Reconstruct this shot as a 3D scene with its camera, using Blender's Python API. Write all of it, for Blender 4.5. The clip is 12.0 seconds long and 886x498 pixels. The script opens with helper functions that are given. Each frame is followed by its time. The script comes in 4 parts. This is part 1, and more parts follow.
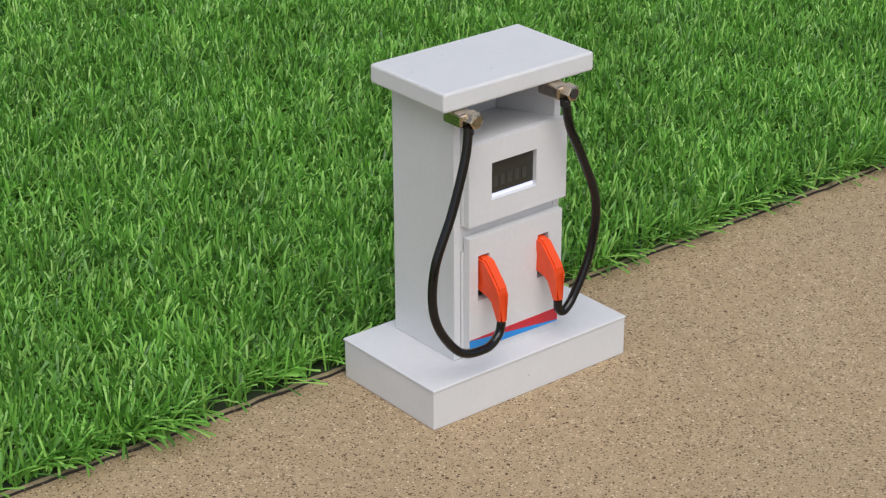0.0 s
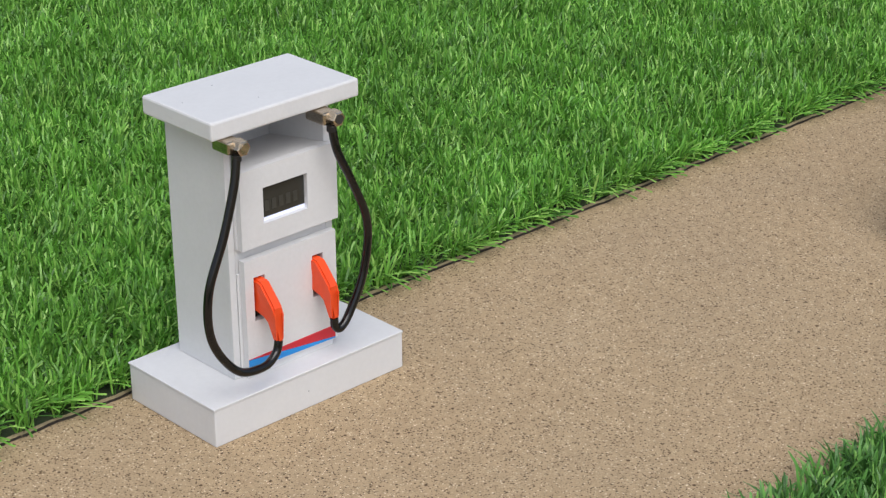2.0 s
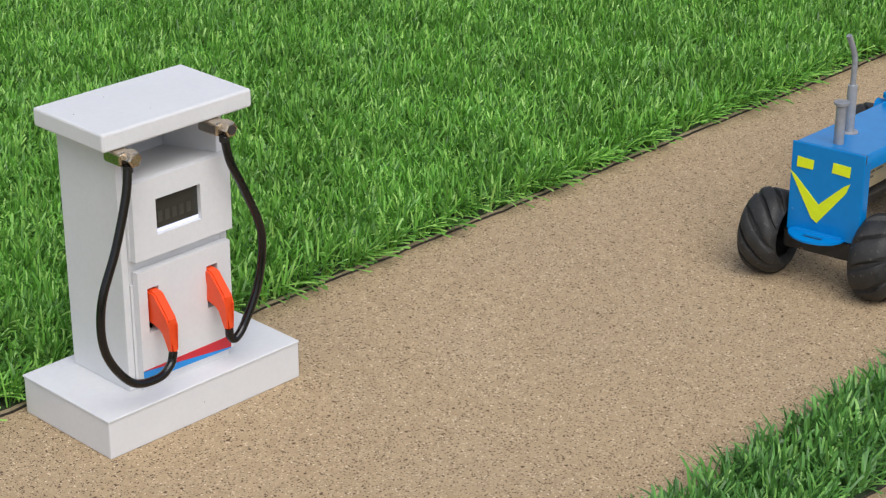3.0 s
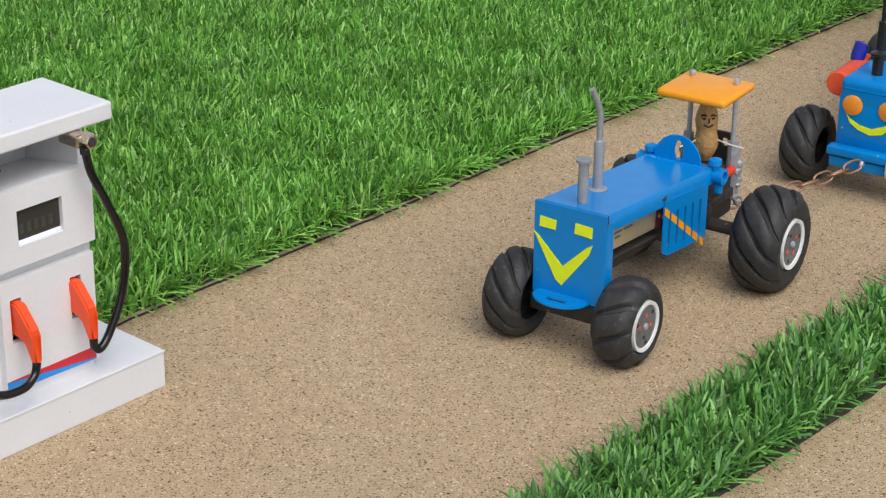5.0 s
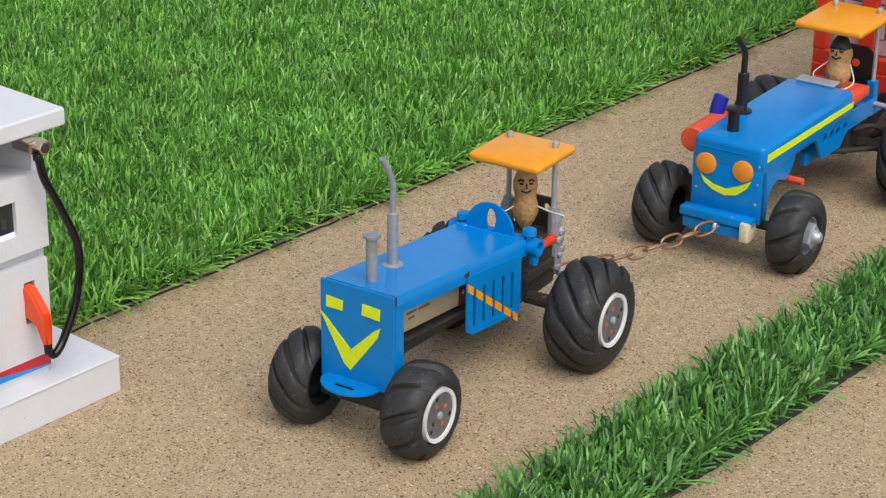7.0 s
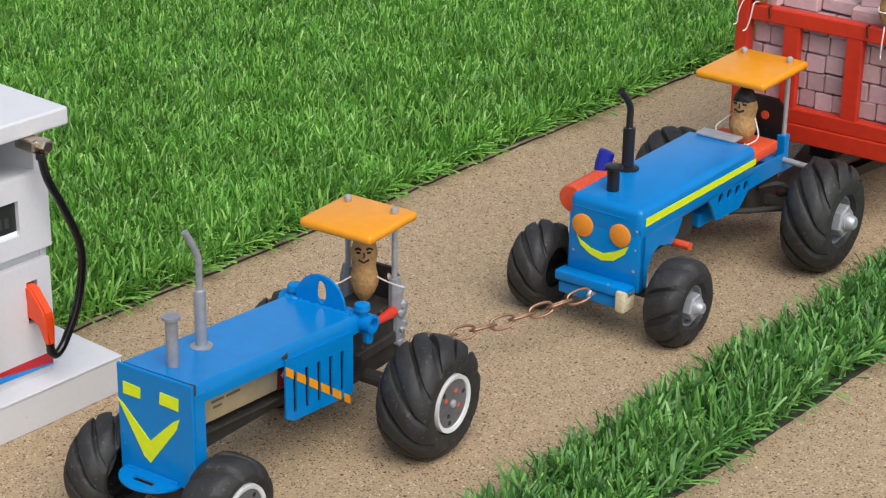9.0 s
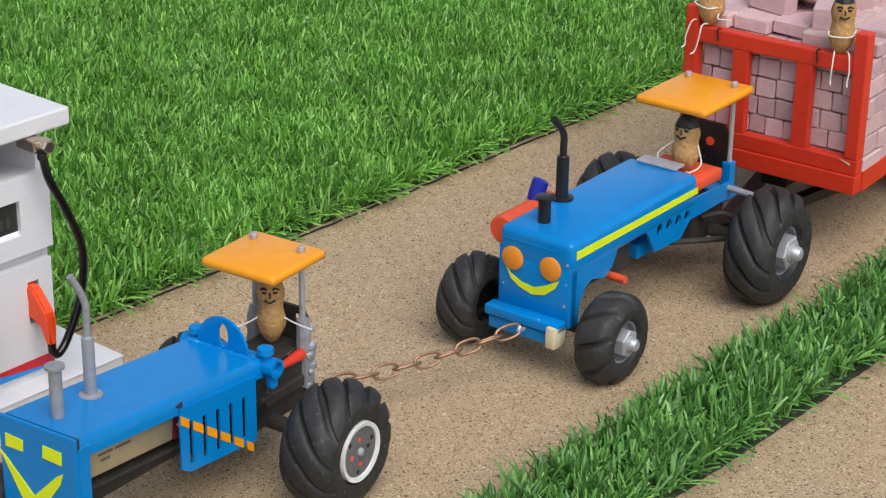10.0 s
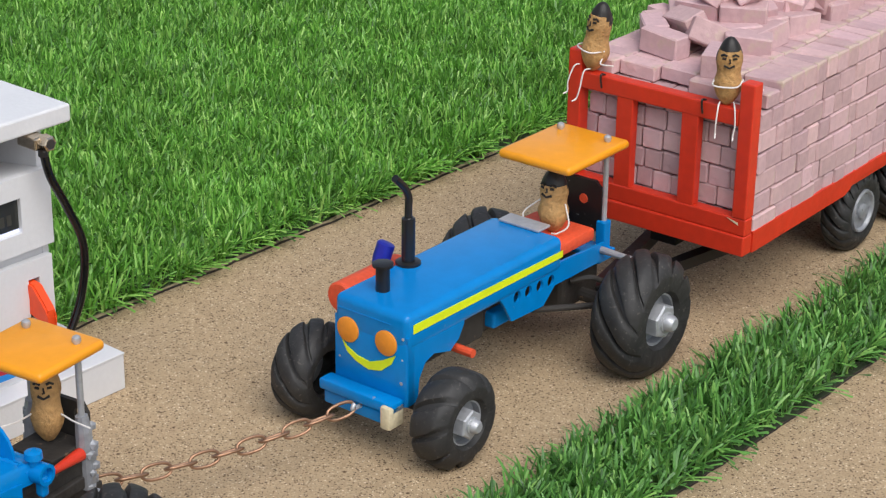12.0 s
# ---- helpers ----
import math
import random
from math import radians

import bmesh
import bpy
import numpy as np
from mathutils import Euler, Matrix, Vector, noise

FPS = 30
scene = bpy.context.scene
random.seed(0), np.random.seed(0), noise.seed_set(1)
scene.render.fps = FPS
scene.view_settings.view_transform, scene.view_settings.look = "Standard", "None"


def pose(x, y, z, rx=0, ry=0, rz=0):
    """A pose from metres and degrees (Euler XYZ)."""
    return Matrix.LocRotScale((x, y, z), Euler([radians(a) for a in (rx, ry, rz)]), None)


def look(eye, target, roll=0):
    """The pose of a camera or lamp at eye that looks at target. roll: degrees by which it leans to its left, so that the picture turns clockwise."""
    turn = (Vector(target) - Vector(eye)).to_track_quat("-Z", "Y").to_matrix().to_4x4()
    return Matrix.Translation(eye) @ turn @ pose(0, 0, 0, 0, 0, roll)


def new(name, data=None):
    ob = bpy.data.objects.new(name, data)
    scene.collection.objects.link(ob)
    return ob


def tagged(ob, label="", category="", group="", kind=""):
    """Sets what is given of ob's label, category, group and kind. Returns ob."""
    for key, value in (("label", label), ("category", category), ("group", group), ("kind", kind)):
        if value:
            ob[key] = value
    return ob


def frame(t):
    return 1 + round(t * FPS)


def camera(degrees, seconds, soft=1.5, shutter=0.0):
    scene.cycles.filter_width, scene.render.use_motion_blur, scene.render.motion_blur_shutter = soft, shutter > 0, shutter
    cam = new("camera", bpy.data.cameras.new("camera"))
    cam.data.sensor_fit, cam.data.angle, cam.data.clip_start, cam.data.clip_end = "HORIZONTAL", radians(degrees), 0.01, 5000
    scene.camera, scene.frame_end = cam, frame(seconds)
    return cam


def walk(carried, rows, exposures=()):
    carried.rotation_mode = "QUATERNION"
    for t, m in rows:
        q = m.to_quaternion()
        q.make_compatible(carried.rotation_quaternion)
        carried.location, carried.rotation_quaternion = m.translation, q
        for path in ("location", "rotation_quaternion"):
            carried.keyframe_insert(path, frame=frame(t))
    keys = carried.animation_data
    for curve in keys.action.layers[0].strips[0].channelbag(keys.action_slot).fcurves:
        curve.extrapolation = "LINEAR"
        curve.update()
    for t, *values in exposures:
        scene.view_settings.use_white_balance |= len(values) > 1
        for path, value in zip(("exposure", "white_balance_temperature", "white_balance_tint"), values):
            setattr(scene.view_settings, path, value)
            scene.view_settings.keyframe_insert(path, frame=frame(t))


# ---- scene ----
cam = camera(24.4, 12.0, 1.25)
PATH = [
    (0, (-0.712, -0.889, 0.656), (0.43, 0.521, -0.185), -0.3),
    (0.5, (-0.707, -0.906, 0.662), (0.453, 0.49, -0.178), -0.4),
    (1, (-0.705, -0.929, 0.668), (0.484, 0.446, -0.166), -0.5),
    (1.5, (-0.705, -0.949, 0.675), (0.515, 0.4, -0.154), -0.4),
    (2, (-0.7, -0.963, 0.677), (0.549, 0.363, -0.146), -0.4),
    (2.5, (-0.696, -0.972, 0.676), (0.585, 0.328, -0.14), -0.2),
    (3, (-0.693, -0.979, 0.677), (0.617, 0.295, -0.135), 0.1),
    (5, (-0.686, -1.012, 0.686), (0.69, 0.195, -0.12), 0.6),
    (5.5, (-0.688, -1.019, 0.688), (0.701, 0.175, -0.115), 0.7),
    (6, (-0.685, -1.023, 0.688), (0.71, 0.166, -0.114), 0.8),
    (6.5, (-0.684, -1.025, 0.687), (0.714, 0.162, -0.112), 0.7),
    (7, (-0.684, -1.026, 0.687), (0.713, 0.161, -0.112), 0.7),
    (9, (-0.687, -1.022, 0.684), (0.714, 0.163, -0.112), 0.8),
    (9.5, (-0.687, -1.024, 0.686), (0.712, 0.162, -0.112), 0.8),
    (10, (-0.687, -1.023, 0.686), (0.712, 0.163, -0.112), 0.8),
    (10.5, (-0.689, -1.022, 0.685), (0.713, 0.162, -0.112), 0.8),
    (11, (-0.691, -1.022, 0.683), (0.712, 0.161, -0.112), 0.8),
    (11.5, (-0.69, -1.022, 0.683), (0.712, 0.162, -0.112), 0.9),
    (12, (-0.689, -1.02, 0.683), (0.712, 0.163, -0.114), 0.8),
]
walk(cam, [(t, look(eye, target, roll)) for t, eye, target, roll in PATH],
     exposures=((0.0, -0.04), (1.5, 0.05), (3.0, 0.15), (5.0, 0.22), (12.0, 0.22)))

# ---- light: bright overcast day ----
world = bpy.data.worlds.new("world")
scene.world = world
world.use_nodes = True
wn, wl = world.node_tree.nodes, world.node_tree.links
sky = wn.new("ShaderNodeTexSky")
sky.sky_type, sky.sun_disc = "NISHITA", False
sky.sun_elevation, sky.sun_rotation = radians(54), radians(205)
sky.dust_density, sky.air_density, sky.ozone_density = 2.5, 1.0, 2.0
cloud = wn.new("ShaderNodeHueSaturation")
cloud.inputs["Saturation"].default_value = 0.62
wl.new(sky.outputs[0], cloud.inputs["Color"])
wl.new(cloud.outputs[0], wn["Background"].inputs["Color"])
wn["Background"].inputs["Strength"].default_value = 0.122
sun = new("sun", bpy.data.lights.new("sun", "SUN"))
sun.data.energy, sun.data.angle, sun.data.color = 1.9, radians(55), (1.0, 0.985, 0.965)
sun.matrix_world = look((0, 0, 5), (0.75, 1.60, 2.6))


# ---- materials ----
def socket(sh, n, v):
    sh.inputs[n].default_value = v


def material(name, colour, rough=0.5, metal=0.0, vary=0.12, grain=120.0, bump=0.1, dirt=None, dirt_amount=0.5, dirt_scale=60.0, coat=0.0, per=""):
    """Colour with grain and blotches; dirt: a second colour in specks; per: 'object' or 'island' varies single pieces."""
    m = bpy.data.materials.new(name)
    m.use_nodes = True
    n, l = m.node_tree.nodes, m.node_tree.links
    sh = n["Principled BSDF"]
    socket(sh, "Roughness", rough), socket(sh, "Metallic", metal), socket(sh, "Coat Weight", coat), socket(sh, "Coat Roughness", 0.12)
    co = n.new("ShaderNodeTexCoord")
    fine, wide = n.new("ShaderNodeTexNoise"), n.new("ShaderNodeTexNoise")
    fine.inputs["Scale"].default_value, wide.inputs["Scale"].default_value = grain, grain / 7
    fine.inputs["Detail"].default_value = wide.inputs["Detail"].default_value = 4
    for t in (fine, wide):
        l.new(co.outputs["Object"], t.inputs["Vector"])
    add = n.new("ShaderNodeMath")
    l.new(fine.outputs["Fac"], add.inputs[0]), l.new(wide.outputs["Fac"], add.inputs[1])
    val = n.new("ShaderNodeMapRange")
    val.inputs["From Min"].default_value, val.inputs["From Max"].default_value = 0.7, 1.3
    val.inputs["To Min"].default_value, val.inputs["To Max"].default_value = 1 - vary, 1 + vary
    l.new(add.outputs[0], val.inputs["Value"])
    hsv = n.new("ShaderNodeHueSaturation")
    hsv.inputs["Color"].default_value = (*colour, 1)
    l.new(val.outputs[0], hsv.inputs["Value"])
    last = hsv.outputs[0]
    if per:
        src = n.new("ShaderNodeObjectInfo").outputs["Random"] if per == "object" else n.new("ShaderNodeNewGeometry").outputs["Random Per Island"]
        rng = n.new("ShaderNodeMapRange")
        rng.inputs["To Min"].default_value, rng.inputs["To Max"].default_value = 1 - 2.2 * vary, 1 + 1.6 * vary
        l.new(src, rng.inputs["Value"])
        h2 = n.new("ShaderNodeHueSaturation")
        hue = n.new("ShaderNodeMapRange")
        hue.inputs["To Min"].default_value, hue.inputs["To Max"].default_value = 0.5 - 0.1 * vary, 0.5 + 0.12 * vary
        mul = n.new("ShaderNodeMath")
        mul.operation, mul.inputs[1].default_value = "MULTIPLY", 7.31
        frc = n.new("ShaderNodeMath")
        frc.operation = "FRACT"
        l.new(src, mul.inputs[0]), l.new(mul.outputs[0], frc.inputs[0]), l.new(frc.outputs[0], hue.inputs["Value"])
        l.new(hue.outputs[0], h2.inputs["Hue"]), l.new(rng.outputs[0], h2.inputs["Value"]), l.new(last, h2.inputs["Color"])
        last = h2.outputs[0]
    if dirt:
        d = n.new("ShaderNodeTexNoise")
        d.inputs["Scale"].default_value, d.inputs["Detail"].default_value = dirt_scale, 6
        l.new(co.outputs["Object"], d.inputs["Vector"])
        r = n.new("ShaderNodeMapRange")
        r.inputs["From Min"].default_value, r.inputs["From Max"].default_value = 0.72 - 0.25 * dirt_amount, 0.80 - 0.2 * dirt_amount
        l.new(d.outputs["Fac"], r.inputs["Value"])
        mx = n.new("ShaderNodeMix")
        mx.data_type = "RGBA"
        mx.inputs["B"].default_value = (*dirt, 1)
        mx.inputs[7].default_value = (*dirt, 1)
        l.new(r.outputs[0], mx.inputs[0]), l.new(last, mx.inputs[6])
        last = mx.outputs[2]
    l.new(last, sh.inputs["Base Color"])
    if bump:
        b = n.new("ShaderNodeBump")
        b.inputs["Strength"].default_value, b.inputs["Distance"].default_value = bump, 0.002
        l.new(add.outputs[0], b.inputs["Height"])
        l.new(b.outputs[0], sh.inputs["Normal"])
    return m


def sand_material():
    """Fine sanded concrete: pale grains with dark and ochre ones between."""
    m = bpy.data.materials.new("sanded_concrete")
    m.use_nodes = True
    n, l = m.node_tree.nodes, m.node_tree.links
    sh = n["Principled BSDF"]
    socket(sh, "Roughness", 0.9)
    co = n.new("ShaderNodeTexCoord")

    def noise_tex(scale, detail):
        t = n.new("ShaderNodeTexNoise")
        t.inputs["Scale"].default_value, t.inputs["Detail"].default_value = scale, detail
        l.new(co.outputs["Object"], t.inputs["Vector"])
        return t.outputs["Fac"]

    def ramp(fac, stops):
        r = n.new("ShaderNodeValToRGB")
        while len(r.color_ramp.elements) < len(stops):
            r.color_ramp.elements.new(0.5)
        for e, (p, c) in zip(r.color_ramp.elements, stops):
            e.position, e.color = p, (*c, 1)
        l.new(fac, r.inputs[0])
        return r.outputs[0]

    def cells(scale):
        """Random value of each grain, and the distance from its middle."""
        t = n.new("ShaderNodeTexVoronoi")
        t.inputs["Scale"].default_value = scale
        l.new(co.outputs["Object"], t.inputs["Vector"])
        sep = n.new("ShaderNodeSeparateColor")
        l.new(t.outputs["Color"], sep.inputs[0])
        return t, sep

    v, bw = cells(1050)
    grains = ramp(bw.outputs[0], SAND_GRAINS)

    def chips_of(scale, share, colour, reach):
        """Scattered dark chips: only some cells hold one, smaller than its cell."""
        t, sep = cells(scale)
        pick = n.new("ShaderNodeMapRange")
        pick.inputs["From Min"].default_value, pick.inputs["From Max"].default_value = 1 - share, 1.0
        pick.inputs["To Min"].default_value, pick.inputs["To Max"].default_value = -0.05, reach
        l.new(sep.outputs[1], pick.inputs["Value"])
        gap = n.new("ShaderNodeMath")
        gap.operation = "SUBTRACT"
        l.new(t.outputs["Distance"], gap.inputs[0]), l.new(pick.outputs[0], gap.inputs[1])
        return ramp(gap.outputs[0], ((0.0, colour), (0.14, (1.0, 1.0, 1.0))))

    chips = chips_of(700, 0.50, (0.22, 0.18, 0.15), 0.50)
    stones = chips_of(260, 0.10, (0.26, 0.20, 0.16), 0.30)
    big = ramp(noise_tex(5.0, 6), ((0.30, (0.93, 0.91, 0.885)), (0.45, (1.0, 0.985, 0.955)), (0.58, (1.02, 0.995, 0.95)), (0.72, (1.05, 1.04, 1.02))))
    mid = ramp(noise_tex(90.0, 3), ((0.34, (0.93, 0.92, 0.91)), (0.50, (1.0, 1.0, 1.0)), (0.7, (1.04, 1.04, 1.04))))

    def times(a, b):
        mx = n.new("ShaderNodeMix")
        mx.data_type, mx.blend_type = "RGBA", "MULTIPLY"
        mx.inputs[0].default_value = 1.0
        l.new(a, mx.inputs[6]), l.new(b, mx.inputs[7])
        return mx.outputs[2]

    l.new(times(times(times(times(grains, big), mid), chips), stones), sh.inputs["Base Color"])
    b = n.new("ShaderNodeBump")
    b.inputs["Strength"].default_value, b.inputs["Distance"].default_value = 0.5, 0.0008
    l.new(v.outputs["Distance"], b.inputs["Height"])
    l.new(b.outputs[0], sh.inputs["Normal"])
    return m


def blade_material(name, stops, through_share, patch_range):
    """Plastic turf fibre: a little gloss, some light shining through, every blade its own green."""
    m = bpy.data.materials.new(name)
    m.use_nodes = True
    n, l = m.node_tree.nodes, m.node_tree.links
    sh = n["Principled BSDF"]
    socket(sh, "Roughness", 0.38)
    geo, co = n.new("ShaderNodeNewGeometry"), n.new("ShaderNodeTexCoord")
    r = n.new("ShaderNodeValToRGB")
    while len(r.color_ramp.elements) < len(stops):
        r.color_ramp.elements.new(0.5)
    for e, (p, c) in zip(r.color_ramp.elements, stops):
        e.position, e.color = p, (*c, 1)
    l.new(geo.outputs["Random Per Island"], r.inputs[0])
    patch = n.new("ShaderNodeTexNoise")
    patch.inputs["Scale"].default_value, patch.inputs["Detail"].default_value = 14, 3
    l.new(co.outputs["Object"], patch.inputs["Vector"])
    val = n.new("ShaderNodeMapRange")
    val.inputs["From Min"].default_value, val.inputs["From Max"].default_value = 0.3, 0.7
    val.inputs["To Min"].default_value, val.inputs["To Max"].default_value = patch_range
    l.new(patch.outputs["Fac"], val.inputs["Value"])
    hsv = n.new("ShaderNodeHueSaturation")
    l.new(val.outputs[0], hsv.inputs["Value"]), l.new(r.outputs[0], hsv.inputs["Color"])
    l.new(hsv.outputs[0], sh.inputs["Base Color"])
    tr = n.new("ShaderNodeBsdfTranslucent")
    l.new(hsv.outputs[0], tr.inputs["Color"])
    mix = n.new("ShaderNodeMixShader")
    mix.inputs[0].default_value = through_share
    l.new(sh.outputs[0], mix.inputs[1]), l.new(tr.outputs[0], mix.inputs[2])
    l.new(mix.outputs[0], n["Material Output"].inputs["Surface"])
    return m


SAND_GRAINS = ((0.0, (0.27, 0.199, 0.122)), (0.12, (0.385, 0.288, 0.178)), (0.30, (0.435, 0.321, 0.197)), (0.86, (0.460, 0.340, 0.209)), (0.95, (0.52, 0.405, 0.265)), (1.0, (0.80, 0.68, 0.50)))
SAND = sand_material()
BLADE = blade_material("lawn_blade", ((0.0, (0.062, 0.175, 0.026)), (0.3, (0.130, 0.345, 0.046)), (0.7, (0.215, 0.500, 0.072)), (1.0, (0.40, 0.67, 0.16))), 0.28, (0.82, 1.16))
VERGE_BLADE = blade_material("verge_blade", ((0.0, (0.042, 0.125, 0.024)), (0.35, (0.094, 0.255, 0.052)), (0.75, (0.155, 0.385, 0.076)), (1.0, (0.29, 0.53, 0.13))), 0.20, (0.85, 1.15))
BACKING = material("turf_backing", (0.022, 0.035, 0.012), 0.9, vary=0.3, grain=300, bump=0.6, dirt=(0.16, 0.12, 0.07), dirt_amount=0.3, dirt_scale=160)
LEDGE = material("sandy_turf_border", (0.31, 0.245, 0.15), 0.95, vary=0.3, grain=400, bump=0.8, dirt=(0.05, 0.07, 0.025), dirt_amount=0.35, dirt_scale=150)
EDGE = material("turf_backing_edge", (0.03, 0.025, 0.02), 0.9, vary=0.3, grain=400, bump=0.6, dirt=(0.25, 0.19, 0.11), dirt_amount=0.3, dirt_scale=250)
WHITE = material("white_painted_board", (0.675, 0.678, 0.69), 0.5, vary=0.025, grain=260, bump=0.10)
SCREEN = material("dark_display", (0.035, 0.035, 0.03), 0.12, vary=0.1, grain=80, bump=0)
DIGIT = material("display_segment", (0.044, 0.044, 0.037), 0.4, vary=0.05, bump=0)
# near-black colour that stands for the shade inside holes
DARK = material("painted_hole_shade", (0.03, 0.015, 0.012), 0.8, vary=0.2, grain=200, bump=0.2)
HOSE = material("black_rubber_hose", (0.005, 0.005, 0.0055), 0.16, vary=0.2, grain=300, bump=0.05, dirt=(0.4, 0.4, 0.38), dirt_amount=0.02, dirt_scale=300)
BRASS = material("nickel_brass", (0.55, 0.47, 0.37), 0.26, 1.0, vary=0.15, grain=300, bump=0.1)
NOZZLE = material("orange_plastic", (0.84, 0.075, 0.012), 0.38, vary=0.06, grain=150, bump=0.05)
DECAL_RED = material("red_film", (0.55, 0.02, 0.035), 0.4, vary=0.05, bump=0)
DECAL_BLUE = material("blue_film", (0.01, 0.25, 0.68), 0.4, vary=0.05, bump=0)
BLUE = material("blue_enamel", (0.001, 0.205, 0.56), 0.24, vary=0.07, grain=90, bump=0.04, coat=0.05, dirt=(0.25, 0.3, 0.36), dirt_amount=0.02, dirt_scale=140)
socket(BLUE.node_tree.nodes["Principled BSDF"], "Specular IOR Level", 0.28)
YELLOW = material("fluorescent_yellow_paint", (0.72, 0.84, 0.01), 0.5, vary=0.05, grain=200, bump=0.1)
AMBER = material("amber_wood_paint", (0.86, 0.33, 0.008), 0.35, vary=0.05, grain=100, bump=0.12, coat=0.2)
EYE_ORANGE = material("orange_disc", (0.80, 0.27, 0.02), 0.55, vary=0.08, grain=300, bump=0.1)
RED = material("red_wood_paint", (0.64, 0.036, 0.012), 0.42, vary=0.10, grain=110, bump=0.2, dirt=(0.25, 0.02, 0.01), dirt_amount=0.12, dirt_scale=70)
TYRE = material("black_rubber_tyre", (0.023, 0.0222, 0.0215), 0.6, vary=0.35, grain=140, bump=0.4, dirt=(0.085, 0.077, 0.068), dirt_amount=0.42, dirt_scale=330)
STEEL = material("galvanised_steel", (0.47, 0.48, 0.50), 0.42, 0.45, vary=0.15, grain=200, bump=0.2)
GREY = material("grey_paint", (0.32, 0.33, 0.35), 0.45, 0.3, vary=0.15, grain=200, bump=0.2, dirt=(0.08, 0.07, 0.06), dirt_amount=0.15, dirt_scale=200)
HUB_GREY = material("dull_hub_metal", (0.17, 0.17, 0.18), 0.5, 0.4, vary=0.2, grain=250, bump=0.3, dirt=(0.35, 0.08, 0.04), dirt_amount=0.1, dirt_scale=180)
RIM_WHITE = material("chipped_white_paint", (0.72, 0.72, 0.70), 0.5, vary=0.08, grain=200, bump=0.2, dirt=(0.1, 0.1, 0.1), dirt_amount=0.2, dirt_scale=200)
BLACK = material("black_enamel", (0.012, 0.012, 0.013), 0.3, vary=0.2, grain=150, bump=0.1, dirt=(0.4, 0.4, 0.4), dirt_amount=0.06, dirt_scale=200)
CHASSIS = material("dark_chassis", (0.03, 0.026, 0.022), 0.7, vary=0.3, grain=150, bump=0.4, dirt=(0.2, 0.13, 0.08), dirt_amount=0.2, dirt_scale=150)
GOLD = material("gold_battery_wrap", (0.50, 0.42, 0.27), 0.35, 0.5, vary=0.1, grain=120, bump=0.05)
PRINT = material("grey_print", (0.12, 0.10, 0.08), 0.6, vary=0.05, bump=0)
MAROON = material("maroon_wrap", (0.14, 0.01, 0.015), 0.4, vary=0.1, bump=0)
CREAM = material("cream_foam", (0.62, 0.54, 0.36), 0.8, vary=0.15, grain=300, bump=0.5)
COBALT = material("cobalt_plastic", (0.012, 0.02, 0.32), 0.4, vary=0.1, grain=200, bump=0.1)
SEAT_RED = material("orange_red_foam", (0.76, 0.09, 0.03), 0.6, vary=0.1, grain=300, bump=0.3)
COPPER = material("rusty_copper_chain", (0.36, 0.21, 0.13), 0.42, 0.75, vary=0.25, grain=250, bump=0.2)
BRICK = material("pink_clay_brick", (0.58, 0.388, 0.395), 0.85, vary=0.085, grain=170, bump=0.45, dirt=(0.54, 0.42, 0.34), dirt_amount=0.5, dirt_scale=55, per="object")
SHELL = material("peanut_shell", (0.47, 0.27, 0.10), 0.7, vary=0.28, grain=330, bump=0.7)
HAIR = material("black_marker", (0.015, 0.012, 0.010), 0.5, vary=0.2, grain=200, bump=0.2)
STRING = material("white_wire", (0.75, 0.72, 0.68), 0.5, vary=0.1, grain=300, bump=0.1)
LAMP_STRIP = material("display_backlight", (0.75, 0.78, 0.95), 0.5, vary=0.02, bump=0)
socket(LAMP_STRIP.node_tree.nodes["Principled BSDF"], "Emission Color", (0.7, 0.72, 1.0, 1))
socket(LAMP_STRIP.node_tree.nodes["Principled BSDF"], "Emission Strength", 0.35)


# ---- mesh helpers ----
def part(name, bm, mat, parent=None, label="", smooth=False):
    me = bpy.data.meshes.new(name)
    bmesh.ops.recalc_face_normals(bm, faces=bm.faces)
    for f in bm.faces:
        f.smooth = smooth
    bm.to_mesh(me)
    bm.free()
    for one in (mat if isinstance(mat, (list, tuple)) else [mat]):
        me.materials.append(one)
    if smooth:
        me.set_sharp_from_angle(angle=radians(40))
    ob = new(name, me)
    ob.parent = parent
    return tagged(ob, label)


def hull(name, place=None, parent=None):
    ob = new(name)
    ob.empty_display_size = 0.02
    ob.parent = parent
    if place:
        ob.matrix_basis = place
    return ob


def box(bm, x0, x1, y0, y1, z0, z1, bevel=0.0, m=None, segments=2):
    made = bmesh.ops.create_cube(bm, size=1.0)["verts"]
    for v in made:
        v.co = Vector((x0 + (v.co.x + 0.5) * (x1 - x0), y0 + (v.co.y + 0.5) * (y1 - y0), z0 + (v.co.z + 0.5) * (z1 - z0)))
        if m:
            v.co = m @ v.co
    if bevel:
        edges = list({e for v in made for e in v.link_edges})
        bmesh.ops.bevel(bm, geom=edges, offset=bevel, segments=segments, profile=0.5, affect="EDGES")
    return bm


